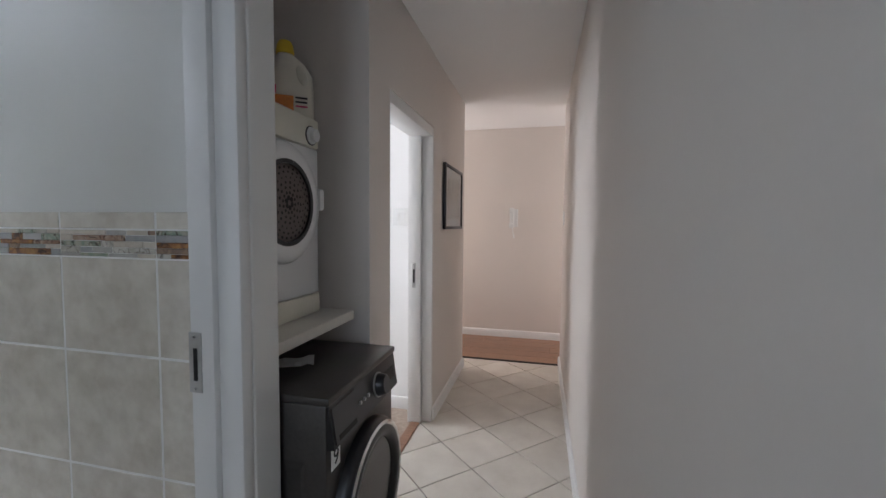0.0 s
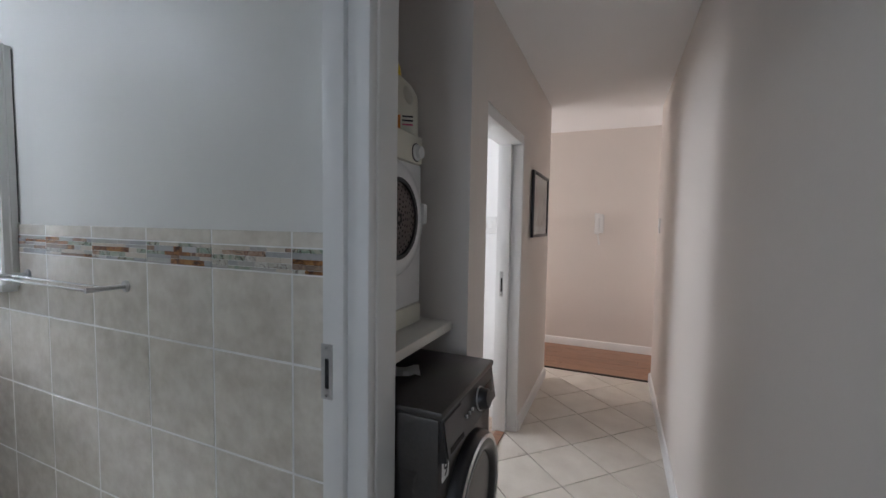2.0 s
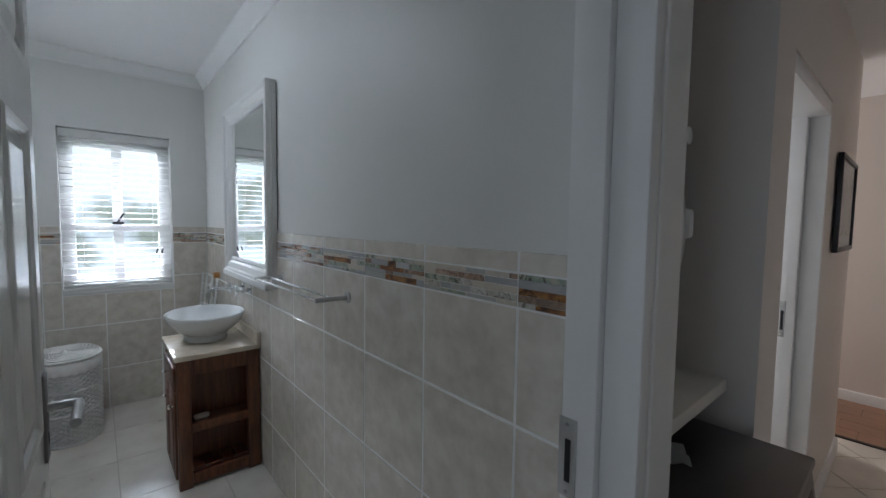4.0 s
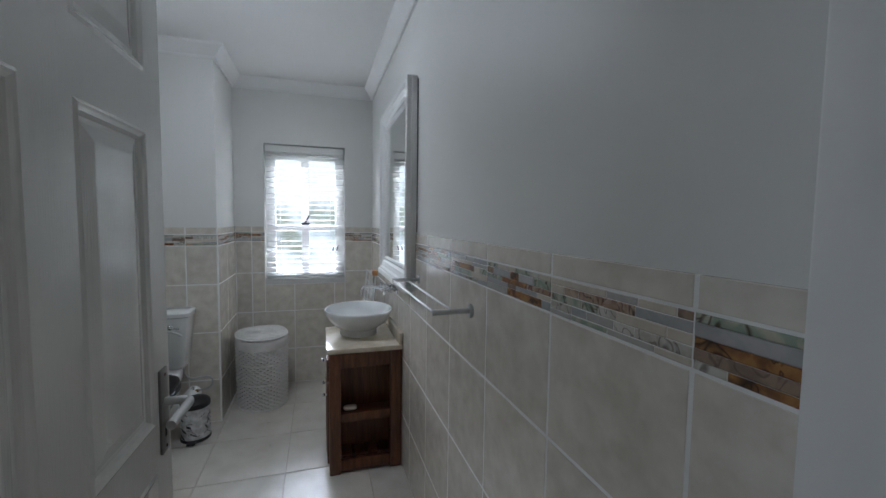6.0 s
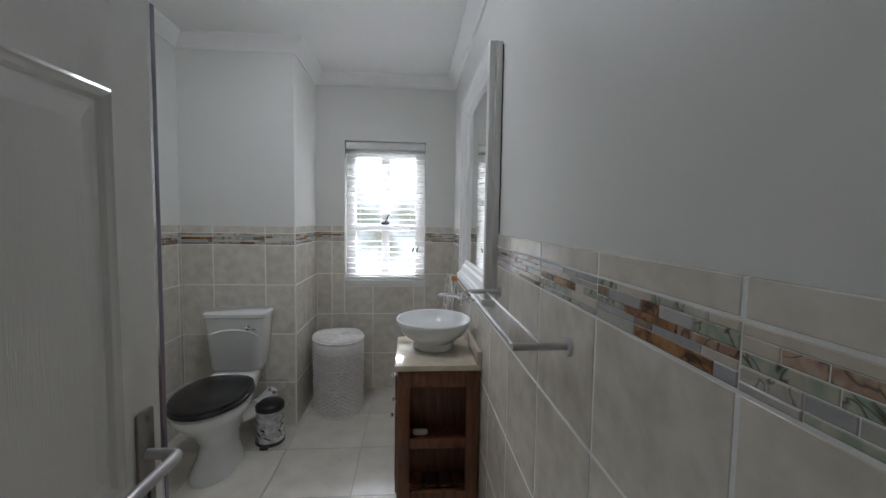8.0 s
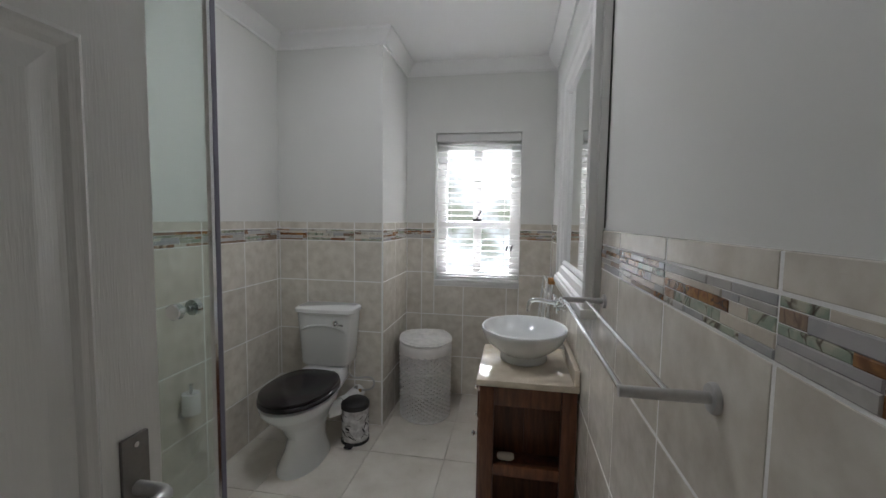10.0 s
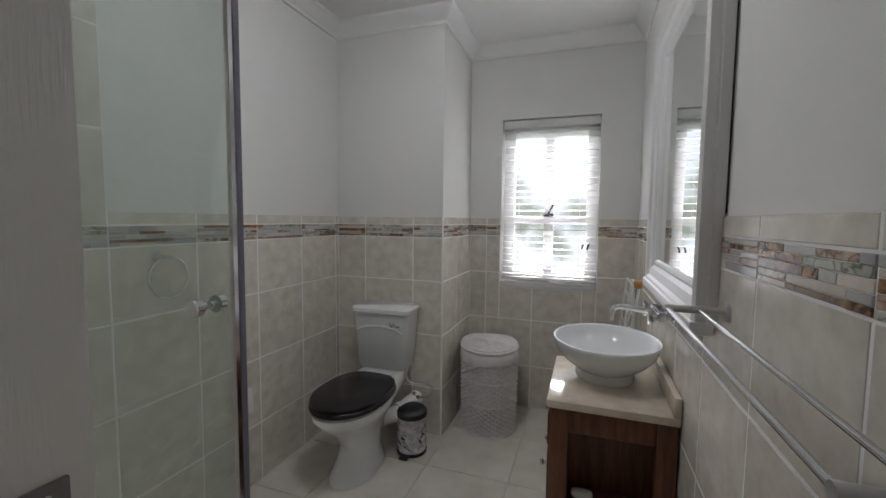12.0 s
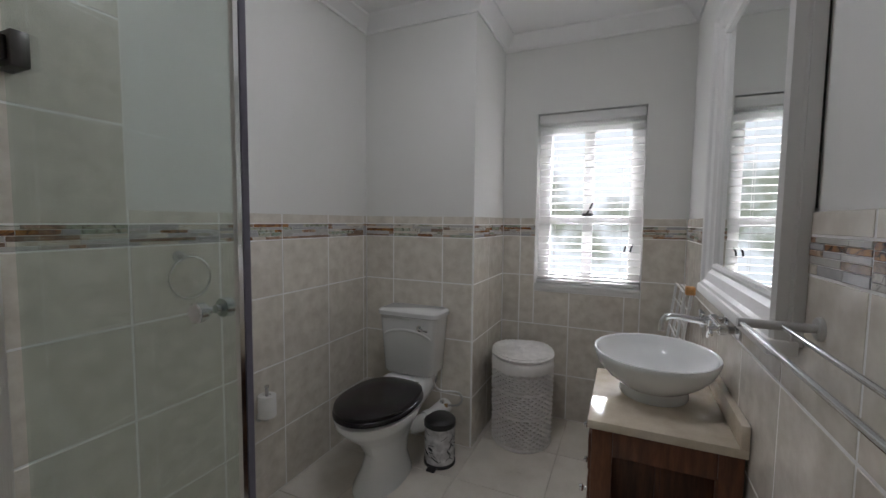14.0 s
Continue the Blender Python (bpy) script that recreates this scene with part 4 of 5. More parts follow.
def build_shower():
    t = thing("shower_screen", "frameless greenish glass shower door hinged on tiles", "shower screen")
    d = part("door_glass", loft([[(-2.078, -0.085, z), (-2.070, -0.085, z), (-2.144, 0.678, z), (-2.152, 0.678, z)] for z in (0.03, 1.98)]), M_SHOWER, t, "clear toughened glass door", smooth=None)
    part("edge_seal", loft([[(-2.156, 0.676, z), (-2.140, 0.676, z), (-2.140, 0.692, z), (-2.156, 0.692, z)] for z in (0.03, 1.98)]), M_SEAL, d, "smoke-grey magnetic edge seal", smooth=None)
    part("edge_strip", loft([[(-2.137, 0.680, z), (-2.126, 0.680, z), (-2.126, 0.692, z), (-2.137, 0.692, z)] for z in (0.03, 1.98)]), M_CHROME, d, "bright metal edge strip", smooth=None)
    for sx in (-1, 1):
        k = part("knob", turned(lathe([(0.010, 0), (0.010, 0.014), (0.021, 0.016), (0.022, 0.034), (0.019, 0.037), (0.001, 0.037)], 24), Matrix.Translation((-2.140 + sx * 0.006, 0.592, 1.133)) @ Matrix.Rotation(radians(90 * sx), 4, 'Y')), M_CHROME, d, "chrome knob")
    for z in (0.42, 1.755):
        hg = part("hinge", boxes((-2.094, -2.056, -0.10, -0.005, z - 0.045, z + 0.045), bevel=0.003), M_GRAPH, d, "dark steel glass clamp hinge")
        part("hinge_pin", tube([(-2.050, -0.035, z - 0.03), (-2.050, -0.035, z + 0.03)], 0.009, 12), M_GRAPH, hg)
    d.visible_shadow = False
    part("sill", loft([[(-2.088, -0.10, z), (-2.060, -0.10, z), (-2.134, 0.660, z), (-2.162, 0.660, z)] for z in (0.0, 0.028)]), M_STEEL, t)


build_shower()


def build_small():
    r = thing("towel_ring", "chrome towel ring on the tiled wall", "towel ring", (-2.515, -0.10, 1.19))
    part("rosette", turned(lathe([(0.022, 0), (0.022, 0.006), (0.012, 0.010), (0.010, 0.045), (0.001, 0.046)], 20), Matrix.Rotation(radians(-90), 4, 'X')), M_STEEL, r)
    part("ring", tube([(-0.02 + 0.078 * math.sin(a), 0.036, -0.078 + 0.078 * math.cos(a)) for a in [2 * math.pi * i / 48 for i in range(48)]], 0.004, 8, True), M_CHROME, r)
    p = thing("toilet_roll_holder", "upright chrome roll holder on the tiled wall", "roll holder", (-2.862, -0.10, 0.42))
    part("rosette", turned(lathe([(0.020, 0), (0.020, 0.006), (0.010, 0.010), (0.009, 0.05)], 18), Matrix.Rotation(radians(-90), 4, 'X')), M_STEEL, p)
    part("rod", tube([(0, 0.05, 0.0), (0, 0.05, 0.15)], 0.007, 10), M_STEEL, p)
    part("tip", lathe([(0.010, 0.15), (0.011, 0.158), (0.001, 0.163)], 12, (0, 0.05, 0)), M_CHROME, p)
    q = thing("toilet_roll", "nearly used white toilet paper roll on its holder", "toilet paper", (-2.862, -0.05, 0.435))
    part("paper", lathe([(0.011, 0.0), (0.038, 0.0), (0.040, 0.003), (0.040, 0.097), (0.038, 0.1), (0.020, 0.1), (0.019, 0.09)], 28), M_PAPER, q)
    lamp = thing("ceiling_light", "round white flush ceiling light", "ceiling light", (-2.72, 0.87, CEIL_B))
    part("rim", lathe([(0.155, 0), (0.16, -0.012), (0.15, -0.03), (0.142, -0.03)], 40), M_TRIM, lamp)
    part("diffuser", lathe([(0.142, -0.028), (0.135, -0.055), (0.10, -0.075), (0.05, -0.085), (0.001, -0.087)], 40), M_LAMP, lamp, "glowing opal diffuser")


build_small()


# ---- laundry alcove ----
def build_washer():
    """Graphite front-loader, its door towards +x."""
    t = thing("washing_machine", "graphite grey front-loading washing machine in the alcove", "washing machine", (-0.60, 2.125, 0))
    hw, D = 0.255, 0.56
    part("body", boxes((-D, 0, -hw, hw, 0.012, 0.828), bevel=0.008), M_GRAPH, t, "graphite painted steel cabinet")
    part("top", boxes((-D - 0.005, 0.012, -hw - 0.003, hw + 0.003, 0.828, 0.852), bevel=0.007), M_GRAPH, t, "dark graphite lid")
    for sy in (-1, 1):
        for k in range(3):
            x = -0.10 - k * 0.14
            part("side_groove", loft([[(x - 0.035 + 0.0, sy * (hw + 0.0015), z) for z in (0.12, 0.66)] + [(x + 0.035, sy * (hw + 0.0015), z) for z in (0.66, 0.12)], [(x - 0.022, sy * (hw - 0.004 + 0.008), z) for z in (0.14, 0.64)] + [(x + 0.022, sy * (hw + 0.004), z) for z in (0.64, 0.14)]]), M_GRAPH, t, smooth=None)
    fas = loft([[(0.0, y, 0.70), (0.024, y, 0.705), (0.006, y, 0.826), (0.0, y, 0.826)] for y in (-hw + 0.004, hw - 0.004)])
    fascia = part("control_panel", fas, M_DGRAPH, t, "dark control panel", smooth=None)
    drawer = part("soap_drawer", loft([[(0.0225, y, 0.715), (0.0275, y, 0.717), (0.0115, y, 0.818), (0.0075, y, 0.818)] for y in (-hw + 0.012, -hw + 0.155)]), M_DGRAPH, fascia, smooth=None)
    part("drawer_grip", loft([[(0.0255, y, 0.722), (0.0285, y, 0.722), (0.0255, y, 0.736), (0.0235, y, 0.736)] for y in (-hw + 0.03, -hw + 0.14)]), M_HOLE, drawer, smooth=None)
    part("name_mark", loft([[(0.0125, y, 0.796), (0.0138, y, 0.796), (0.0120, y, 0.806), (0.0108, y, 0.806)] for y in (-hw + 0.03, -hw + 0.095)]), M_STEEL, drawer, smooth=None)
    tilt = Matrix.Translation((0.016, 0.075, 0.766)) @ Matrix.Rotation(radians(82), 4, 'Y')
    part("dial", turned(lathe([(0.040, 0), (0.038, 0.012), (0.034, 0.030), (0.030, 0.034), (0.001, 0.034)], 32), tilt), M_DGRAPH, fascia, "round program dial")
    part("dial_ring", turned(lathe([(0.043, 0), (0.043, 0.004), (0.040, 0.005)], 32), tilt), M_STEEL, fascia)
    part("display", loft([[(0.0175, y, 0.742), (0.0190, y, 0.742), (0.0130, y, 0.785), (0.0115, y, 0.785)] for y in (0.135, 0.225)]), M_BLACK, fascia, smooth=None)
    for k in range(3):
        part("button", turned(lathe([(0.006, 0), (0.006, 0.006), (0.001, 0.007)], 12), Matrix.Translation((0.017, -0.075 + 0.03 * k, 0.765)) @ Matrix.Rotation(radians(82), 4, 'Y')), M_STEEL, fascia)
    dt = Matrix.Translation((0.0, 0.005, 0.43)) @ Matrix.Rotation(radians(90), 4, 'Y')
    door = part("door", turned(lathe([(0.235, 0), (0.236, 0.022), (0.228, 0.040), (0.195, 0.050), (0.175, 0.046), (0.165, 0.030)], 56, cap=False), dt), M_DGRAPH, t, "dark round porthole door", 50)
    part("door_ring", turned(lathe([(0.222, 0.040), (0.224, 0.046), (0.214, 0.051), (0.208, 0.047)], 56, cap=False), dt), M_CHROME, door, "chrome door ring", 60)
    part("door_glass", turned(lathe([(0.168, 0.032), (0.150, 0.036), (0.10, 0.030), (0.05, 0.027), (0.001, 0.026)], 48), dt), M_BLACK, door, "dark bowl glass", 60)
    part("kick_plate", boxes((-0.002, 0.006, -hw + 0.01, hw - 0.01, 0.02, 0.11), bevel=0.003), M_DGRAPH, t)
    for y in (-0.21, 0.21):
        for x in (-0.5, -0.06):
            part("foot", lathe([(0.022, 0), (0.022, 0.013)], 14, (x, y, 0)), M_BPLAST, t)
    st = part("capacity_sticker", boxes((0.0005, 0.0025, -hw + 0.026, -hw + 0.076, 0.628, 0.700)), M_WPLAST, t, "white sticker with a black 9")
    font = bpy.data.curves.new("nine", 'FONT')
    font.body, font.size, font.extrude, font.align_x = "9", 0.068, 0.0006, 'CENTER'
    tmp = new("nine", font)
    dg = bpy.context.evaluated_depsgraph_get()
    me = bpy.data.meshes.new_from_object(tmp.evaluated_get(dg))
    bpy.data.objects.remove(tmp)
    me.materials.clear()
    me.materials.append(M_INK)
    o = new("numeral", me)
    o.parent = st
    o.matrix_local = Matrix.Translation((0.0032, -hw + 0.051, 0.640)) @ Matrix(((0, 0, 1, 0), (1, 0, 0, 0), (0, 1, 0, 0), (0, 0, 0, 1)))
    # a small clear blister packet left on the lid
    b = thing("blister_packet", "crumpled clear plastic packet on the washing machine", "packet", (-0.85, 2.09, 0.853), 30)
    rng = random.Random(2)
    bm = bmesh.new()
    g = [[bm.verts.new((-0.07 + 0.02 * i, -0.05 + 0.02 * j, 0.002 + rng.uniform(0, 0.012))) for j in range(6)] for i in range(8)]
    for i in range(7):
        for j in range(5):
            bm.faces.new((g[i][j], g[i + 1][j], g[i + 1][j + 1], g[i][j + 1]))
    bmesh.ops.solidify(bm, geom=bm.faces[:], thickness=0.0012)
    part("film", bm, M_WPLAST, b, smooth=20)


build_washer()


def build_dryer():
    """Small white tumble dryer on the shelf, front towards +x."""
    shelf = thing("alcove_shelf", "thick cream laminate shelf across the alcove", "shelf", (0, 0, 0))
    part("board", boxes((-1.25, -0.80, 1.855, 2.46, 0.93, 0.968), bevel=0.003), M_LAMIN, shelf)
    t = thing("tumble_dryer", "older white tumble dryer with yellowed trim on the shelf", "tumble dryer", (-0.921, 2.120, 0.968))
    hw, D, H = 0.265, 0.33, 0.775
    part("body", boxes((-D, 0, -hw, hw, 0.085, H - 0.115), bevel=0.008), M_ENAMEL, t, "white enamelled cabinet")
    part("plinth", boxes((-D, 0.004, -hw, hw, 0.004, 0.083), bevel=0.006), M_YPLAST, t, "yellowed plastic plinth")
    fas = part("control_panel", boxes((-D, 0.005, -hw, hw, H - 0.113, H), bevel=0.008), M_YPLAST, t, "yellowed plastic control panel")
    kt = Matrix.Translation((0.005, 0.205, H - 0.07)) @ Matrix.Rotation(radians(90), 4, 'Y')
    part("timer_knob", turned(lathe([(0.034, 0), (0.033, 0.006), (0.026, 0.010), (0.024, 0.026), (0.001, 0.028)], 28), kt), M_WPLAST, fas, "white timer knob")
    part("timer_ring", turned(lathe([(0.037, 0), (0.037, 0.003), (0.034, 0.003)], 28), kt), M_INK, fas)
    dt = Matrix.Translation((0.0, 0.018, 0.435)) @ Matrix.Rotation(radians(90), 4, 'Y')
    door = part("door", turned(lathe([(0.215, 0), (0.215, 0.014), (0.205, 0.028), (0.170, 0.034), (0.150, 0.030), (0.144, 0.016)], 56, cap=False), dt), M_ENAMEL, t, "round white door", 50)
    part("door_rim", turned(lathe([(0.152, 0.030), (0.151, 0.035), (0.137, 0.034), (0.135, 0.024)], 56, cap=False), dt), M_BPLAST, door, "black rubber rim", 60)
    grille = part("grille", turned(lathe([(0.144, 0.018), (0.135, 0.026), (0.095, 0.031), (0.04, 0.034), (0.001, 0.034)], 48), dt), M_DRUM, door, "brown perforated grille", 60)
    for k in range(1, 8):
        r = 0.0175 * k
        n = 6 * k if k < 3 else int(4.4 * k)
        for i in range(n):
            a = 2 * math.pi * i / n + 0.2 * k
            z = 0.0345 - 0.0082 * (r / 0.135) ** 2
            part("vent_hole", turned(lathe([(0.0062 if k > 1 else 0.0095, 0), (0.001, 0.0006)], 8), dt @ Matrix.Translation((r * math.cos(a), r * math.sin(a), z))), M_HOLE, grille, smooth=None)
    part("latch", boxes((0.004, 0.045, 0.205, 0.240, 0.415, 0.50), bevel=0.012), M_WPLAST, door, "moulded white door grip")
    for y in (-0.2, 0.2):
        for x in (-0.28, -0.05):
            part("foot", lathe([(0.018, 0), (0.018, 0.006)], 12, (x, y, 0)), M_BPLAST, t)


build_dryer()


def bottle(at, rz, body_mat, cap_mat, label, h=0.30):
    t = thing("detergent_bottle", label, "bottle", at, rz, "detergent bottles on the dryer")
    k = h / 0.30
    t.scale = (1, 1.15, 1)
    rings = [oval(0, 0, 0.045, 0.075, 0.0, 32, 3), oval(0, 0, 0.048, 0.080, 0.01 * k, 32, 3), oval(0, 0, 0.048, 0.080, 0.12 * k, 32, 2.8), oval(0, 0.004, 0.045, 0.072, 0.17 * k, 32, 2.6), oval(0, 0.0, 0.036, 0.052, 0.215 * k, 32, 2.2),
             oval(0, -0.012, 0.026, 0.030, 0.245 * k, 32), oval(0, -0.014, 0.024, 0.025, 0.252 * k, 32)]
    b = part("body", loft(rings), body_mat, t, smooth=60)
    part("cap", lathe([(0.030, 0.250 * k), (0.031, 0.256 * k), (0.027, 0.285 * k), (0.020, 0.30 * k), (0.001, 0.302 * k)], 24, (0, -0.014, 0)), cap_mat, t, "yellow screw cap", 50)
    part("handle_recess", turned(loft([oval(0, 0, 0.016, 0.040, 0, 24), oval(0, 0, 0.014, 0.036, 0.004, 24)]), Matrix.Translation((0.0455, 0.038, 0.165 * k)) @ Matrix.Rotation(radians(14), 4, 'X') @ Matrix.Rotation(radians(90), 4, 'Y') @ Matrix.Rotation(radians(90), 4, 'Z')), M_YPLAST, b, smooth=60)
    part("label_patch", boxes((0.046, 0.0492, -0.060, 0.010, 0.028 * k, 0.085 * k), bevel=0.0012), M_ORANGE, b, "orange printed label")
    part("label_patch", boxes((0.046, 0.0492, -0.070, -0.045, 0.09 * k, 0.12 * k), bevel=0.0012), M_PINK, b, "pink printed label")
    for i in range(3):
        part("label_bar", boxes((0.0455, 0.0490, 0.016, 0.055, (0.045 + 0.016 * i) * k, (0.051 + 0.016 * i) * k)), M_INK if i else M_PINK, b)


bottle((-1.03, 2.362, 1.744), -54, M_CREAM, M_YELLOW, "cream detergent bottle with a yellow cap", 0.31)
bottle((-1.07, 2.12, 1.744), 10, M_PINK, M_ORANGE, "pink and orange detergent bottle", 0.26)


# ---- corridor and hall ----
def build_corridor_things():
    p = thing("framed_picture", "black-framed pale print on the corridor wall", "picture", (-0.728, 4.06, 1.54))
    w, h, s = 0.315, 0.24, 0.022
    for b in ((-w, -w + s, -h, h), (w - s, w, -h, h), (-w + s, w - s, -h, -h + s), (-w + s, w - s, h - s, h)):
        part("frame_bar", boxes((0, 0.022, *b), bevel=0.002), M_BPLAST, p, "black wooden frame")
    part("mount", boxes((0.002, 0.010, -w + s, w - s, -h + s, h - s)), M_PAPER, p, "cream card mount", smooth=None)
    part("print", boxes((0.010, 0.0112, -w + 0.09, w - 0.09, -h + 0.08, h - 0.08)), M_SKETCH, p, "pale printed sheet", smooth=None)
    g = part("pane", boxes((0.014, 0.016, -w + s, w - s, -h + s, h - s)), M_GLASS, p, smooth=None)
    g.visible_shadow = False
    i = thing("intercom_phone", "white wall intercom phone with a curled cord", "intercom", (-0.335, 5.73, 1.42))
    part("base", boxes((-0.055, 0.03, -0.034, 0, -0.105, 0.105), bevel=0.008), M_WPLAST, i)
    hs = part("receiver", loft([[(-0.062 + 0.05 * u, -0.035 - d, z) for u, d in ((0, 0.012), (0.12, 0.03), (0.88, 0.03), (1, 0.012), (1, 0), (0, 0))] for z, dd in ((-0.115, 0), (0.115, 0))]), M_WPLAST, i, smooth=50)
    for z in (-0.085, 0.085):
        part("cup", boxes((-0.064, -0.010, -0.075, -0.036, z - 0.028, z + 0.028), bevel=0.008), M_WPLAST, hs)
    coil = [(-0.03 + 0.02 * math.sin(math.pi * f) + 0.006 * math.cos(60 * f), -0.03 + 0.006 * math.sin(60 * f), -0.11 - 0.12 * math.sin(math.pi * f)) for f in [k / 90 for k in range(91)]]
    part("cord", tube(coil, 0.003, 6), M_WPLAST, i)
    s2 = thing("light_switch", "white double light switch on the bedroom wall", "light switch", (-1.0, 3.62, 1.385))
    part("plate", boxes((-0.06, 0.06, -0.009, 0, -0.06, 0.06), bevel=0.003), M_WPLAST, s2)
    for x in (-0.022, 0.022):
        part("rocker", boxes((x - 0.016, x + 0.016, -0.013, -0.008, -0.028, 0.028), bevel=0.002), M_WPLAST, s2)
    s3 = thing("light_switch", "white light switch on the corridor wall", "light switch", (0.16, 4.62, 1.40))
    part("plate", boxes((-0.009, 0, -0.04, 0.04, -0.06, 0.06), bevel=0.003), M_WPLAST, s3)
    part("rocker", boxes((-0.013, -0.008, -0.016, 0.016, -0.028, 0.028), bevel=0.002), M_WPLAST, s3)


build_corridor_things()


# ---- wall tiles, mosaic borders and floor tiles ----
COURSES = [0.0, 0.303, 0.636, 0.969, 1.235]
BAND = (1.235, 1.310)
TOP = (1.310, 1.36)
HIGH = [1.310, 1.632, 1.965, 2.298, 2.475]
GAP, THICK = 0.0066, 0.008


def grid(edges, zs):
    return [(a0, a1, z0, z1) for a0, a1 in zip(edges, edges[1:]) for z0, z1 in zip(zs, zs[1:])]


def columns(lo, hi, at, step=0.333):
    """Joints from lo to hi through at."""
    k = math.ceil((lo - at) / step)
    e = [lo]
    while at + k * step < hi - 0.012:
        if at + k * step > lo + 0.012:
            e.append(at + k * step)
        k += 1
    return e + [hi]


def mosaic_rects(cols, seed):
    """Sheets of five uneven rows, one sheet a tile column, their strips broken at random."""
    rng = random.Random(seed)
    out = []
    for lo, hi in zip(cols, cols[1:]):
        lo, hi = lo + 0.0012, hi - 0.0012
        hs = [rng.choice((0.8, 1.0, 1.25)) for _ in range(5)]
        z = BAND[0] + 0.001
        for h in hs:
            z1 = z + h / sum(hs) * (BAND[1] - BAND[0] - 0.002)
            a = lo
            while a < hi - 0.004:
                b = min(hi, a + rng.choice((0.045, 0.07, 0.10, 0.13, 0.165)))
                if hi - b < 0.025:
                    b = hi
                out.append((a, b, z, z1, rng.choice((0.0, 0.0, 0.0006, 0.0014))))
                a = b
            z = z1
    return out


def tiled(wall, normal, plane, lo, hi, at, seed, hole=None, high=None):
    """Grout bed, tiles, mosaic border and capping course on one stretch of wall."""
    cols = columns(lo, hi, at)
    rects = grid(cols, COURSES) + [(a, b, *TOP) for a, b in zip(cols, cols[1:])]
    band = mosaic_rects(cols, seed)
    bed = [(lo, hi, 0.0, 1.356)]
    if high:
        rects = [r for r in rects if not (r[2] >= TOP[0] and r[0] >= high[0] - 0.01)]
        rects += grid(columns(high[0], high[1], at), HIGH)
        bed.append((high[0], high[1], 1.356, 2.475))
    if hole:
        rects, bed = cut(rects, hole), cut(bed, hole)
    s = Vector(normal)
    for a0, a1, z0, z1 in bed:
        d = 0.0070
        if abs(s.y) > 0.5:
            b = (a0, a1, min(plane, plane + s.y * d), max(plane, plane + s.y * d), z0, z1)
        else:
            b = (min(plane, plane + s.x * d), max(plane, plane + s.x * d), a0, a1, z0, z1)
        part("grout_bed", boxes(b), M_GROUT, wall, smooth=None)
    lay(wall, "tile", M_TILE, normal, plane, rects, GAP, THICK)
    for proud in (0.0, 0.0006, 0.0014):
        strips = [q[:4] for q in band if q[4] == proud]
        lay(wall, "mosaic_strip", M_MOSAIC, normal, plane, cut(strips, hole) if hole else strips, 0.0003, THICK + proud)


tiled(wall_north, (0, -1, 0), NORTH, WEST + 0.008, -0.869, -1.015, 1)
tiled(wall_south, (0, 1, 0), SOUTH, BOX_X + 0.008, -0.906, -2.353, 2, high=(-2.353, -0.906))
tiled(wall_boxing, (1, 0, 0), BOX_X, SOUTH + 0.008, BOX_Y, 0.10, 3)
tiled(wall_boxing, (0, 1, 0), BOX_Y, WEST + 0.008, BOX_X + 0.008, -4.0, 4)
tiled(wall_west, (1, 0, 0), WEST, BOX_Y + 0.008, NORTH - 0.008, 0.752, 5, hole=(WIN[0] - 0.001, WIN[1] + 0.001, WIN[2] - 0.039, 3))


def clip_poly(poly, x0, x1, y0, y1):
    for axis, lim, sign in ((0, x0, 1), (0, x1, -1), (1, y0, 1), (1, y1, -1)):
        out = []
        for i, p in enumerate(poly):
            q = poly[(i + 1) % len(poly)]
            a, b = sign * (p[axis] - lim), sign * (q[axis] - lim)
            if a >= 0:
                out.append(p)
            if a * b < 0:
                f = a / (a - b)
                out.append((p[0] + (q[0] - p[0]) * f, p[1] + (q[1] - p[1]) * f))
        poly = out
        if len(poly) < 3:
            return []
    return poly


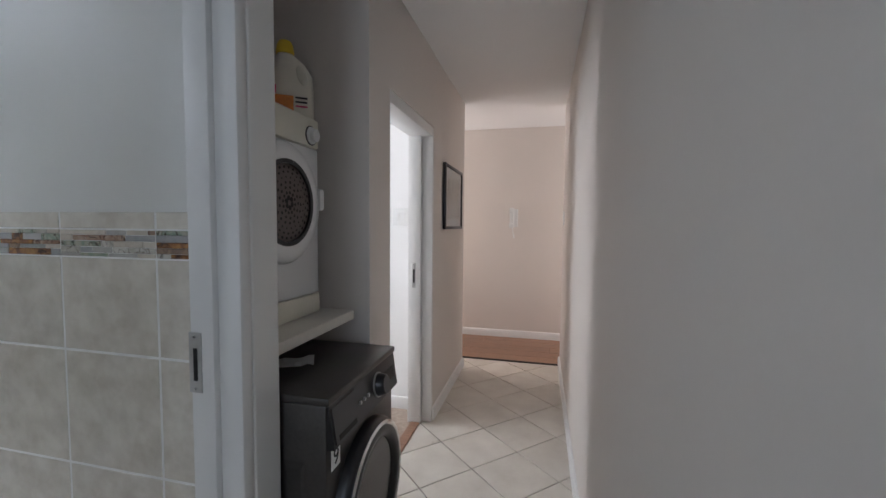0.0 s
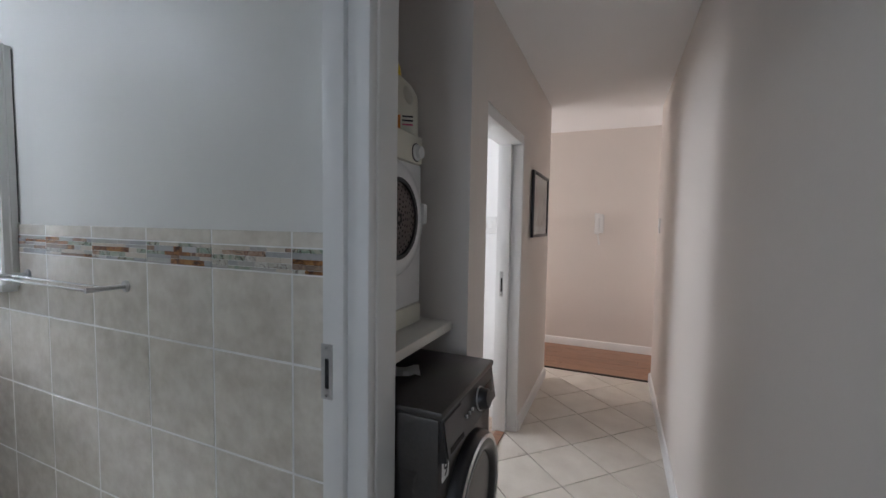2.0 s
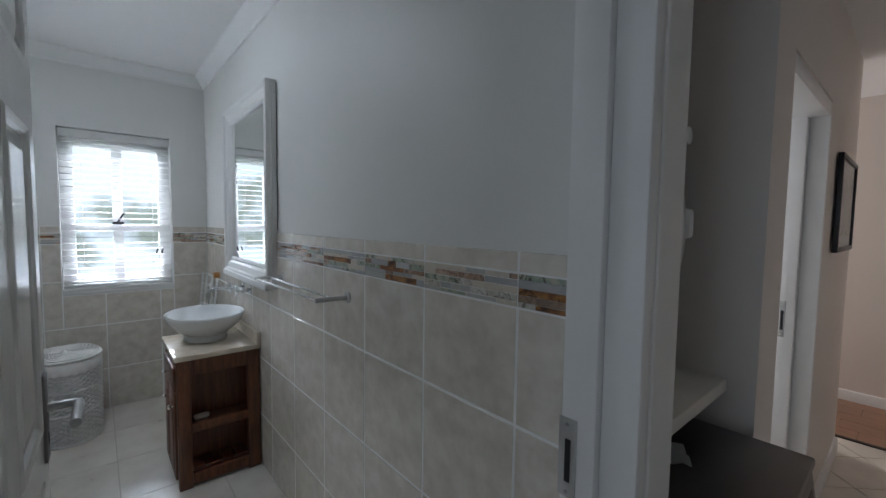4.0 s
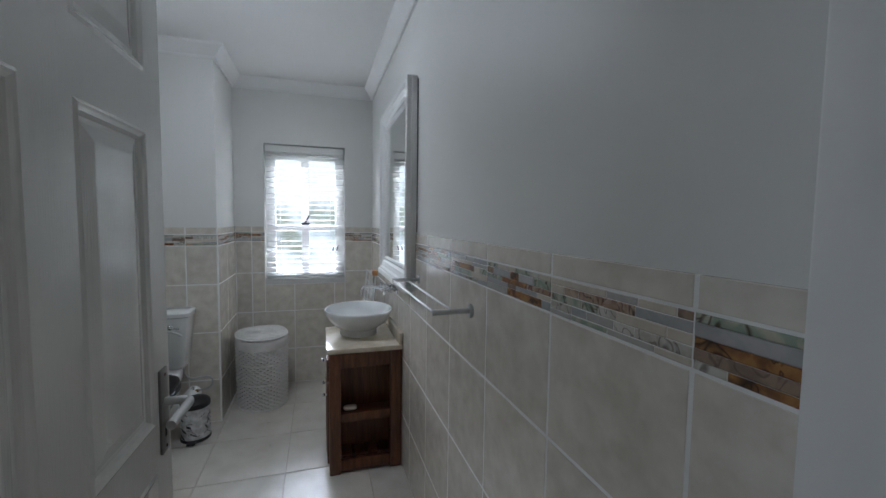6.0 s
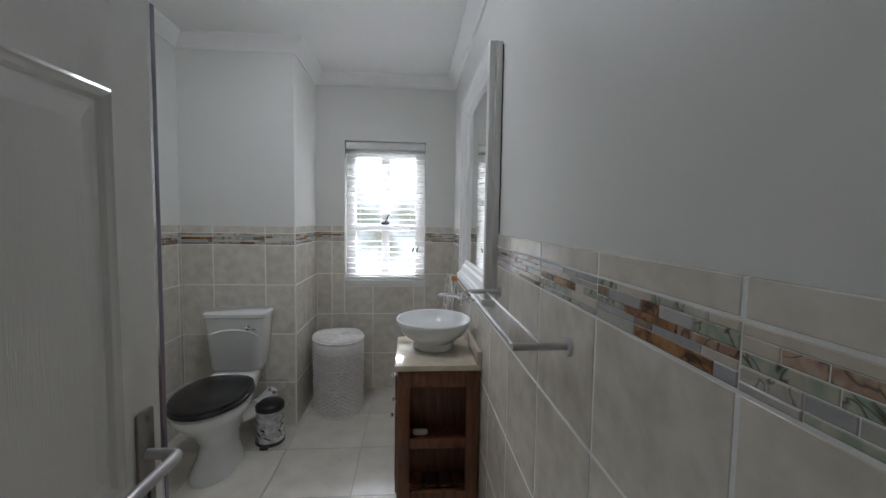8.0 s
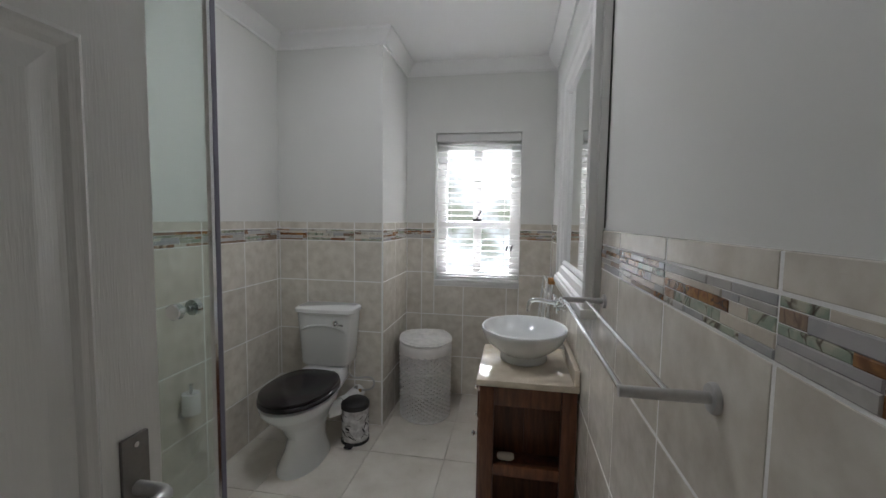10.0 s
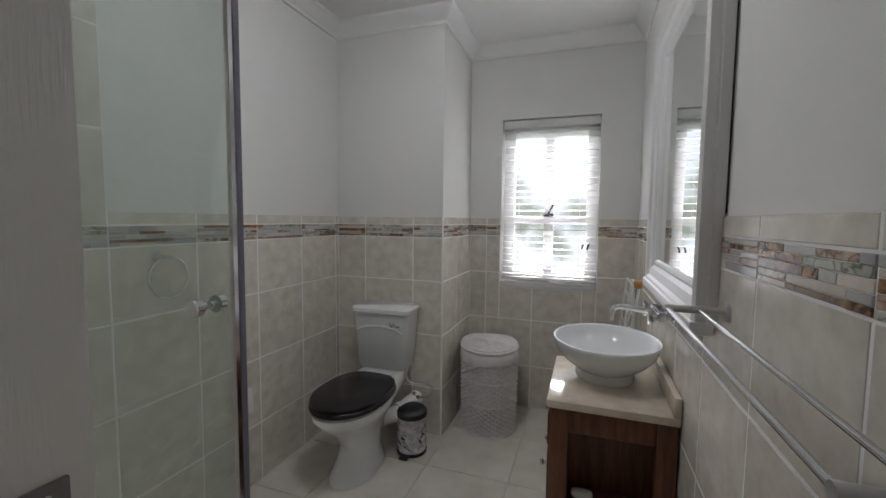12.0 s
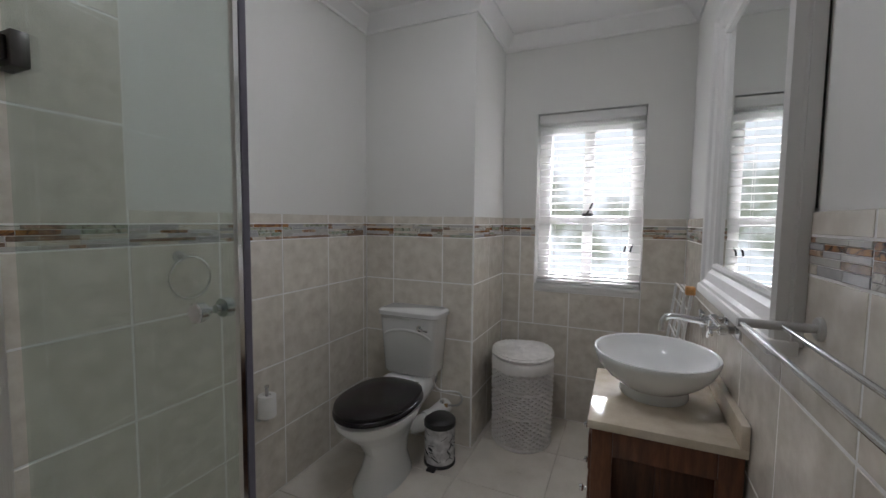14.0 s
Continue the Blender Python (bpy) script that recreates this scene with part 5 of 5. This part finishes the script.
def floor_piece(parent, name, poly, mat, z0, z1):
    if len(poly) < 3:
        return
    cx = sum(p[0] for p in poly) / len(poly)
    cy = sum(p[1] for p in poly) / len(poly)
    c = 0.0015
    def pull(p):
        v = Vector((p[0] - cx, p[1] - cy))
        return v * (1 - c / max(v.length, c * 2))
    bm = loft([[(p[0] - cx, p[1] - cy, z0) for p in poly], [(p[0] - cx, p[1] - cy, z1 - c) for p in poly], [(*pull(p), z1) for p in poly]])
    o = new(name, mesh_of(bm, name, mat))
    o.parent = parent
    o.location = (cx, cy, 0)


def square(cx, cy, r, turn):
    return [(cx + r * math.cos(turn + k * math.pi / 2), cy + r * math.sin(turn + k * math.pi / 2)) for k in range(4)]


# bathroom: square tiles
g = 0.45
for i in range(-4, 6):
    for j in range(-4, 4):
        x0, y0 = -2.97 + i * g, 1.098 + j * g
        rect = [(x0 + 0.002, y0 + 0.002), (x0 + g - 0.002, y0 + 0.002), (x0 + g - 0.002, y0 + g - 0.002), (x0 + 0.002, y0 + g - 0.002)]
        floor_piece(floor_bathroom, "tile", clip_poly(rect, WEST, -0.832, SOUTH, NORTH), M_FTILE, -0.006, 0.0)
# corridor: tiles laid on the diagonal
g = 0.46
for i in range(-3, 4):
    for j in range(-10, 6):
        for dx, dy in ((0, 0), (0.5, 0.5)):
            cx, cy = -0.375 + (i + dx) * g, 3.247 + (j + dy) * g
            floor_piece(floor_corridor, "tile", clip_poly(square(cx, cy, g / 2 - 0.0042, 0), -0.83 if cy < 4.5 else -1.6, 0.16, -0.80, 4.845), M_CTILE, -0.005, 0.0)
            if cy > 1.5 and cx < -0.6:
                floor_piece(floor_corridor, "tile", clip_poly(square(cx, cy, g / 2 - 0.0042, 0), -1.25, -0.832, 1.855, 2.46), M_CTILE, -0.005, 0.0)
# hall: laminate planks
rng = random.Random(11)
for j in range(5):
    x = -2.6 - rng.uniform(0, 1)
    y0 = 4.876 + j * 0.172
    while x < 1.6:
        a, b = max(x, -2.6), min(x + 1.2, 1.6)
        if b - a > 0.02:
            floor_piece(floor_hall, "plank", [(a + 0.0008, y0), (b - 0.0008, y0), (b - 0.0008, min(5.73, y0 + 0.1705)), (a + 0.0008, min(5.73, y0 + 0.1705))], M_PLANK, -0.005, 0.004)
        x += 1.2
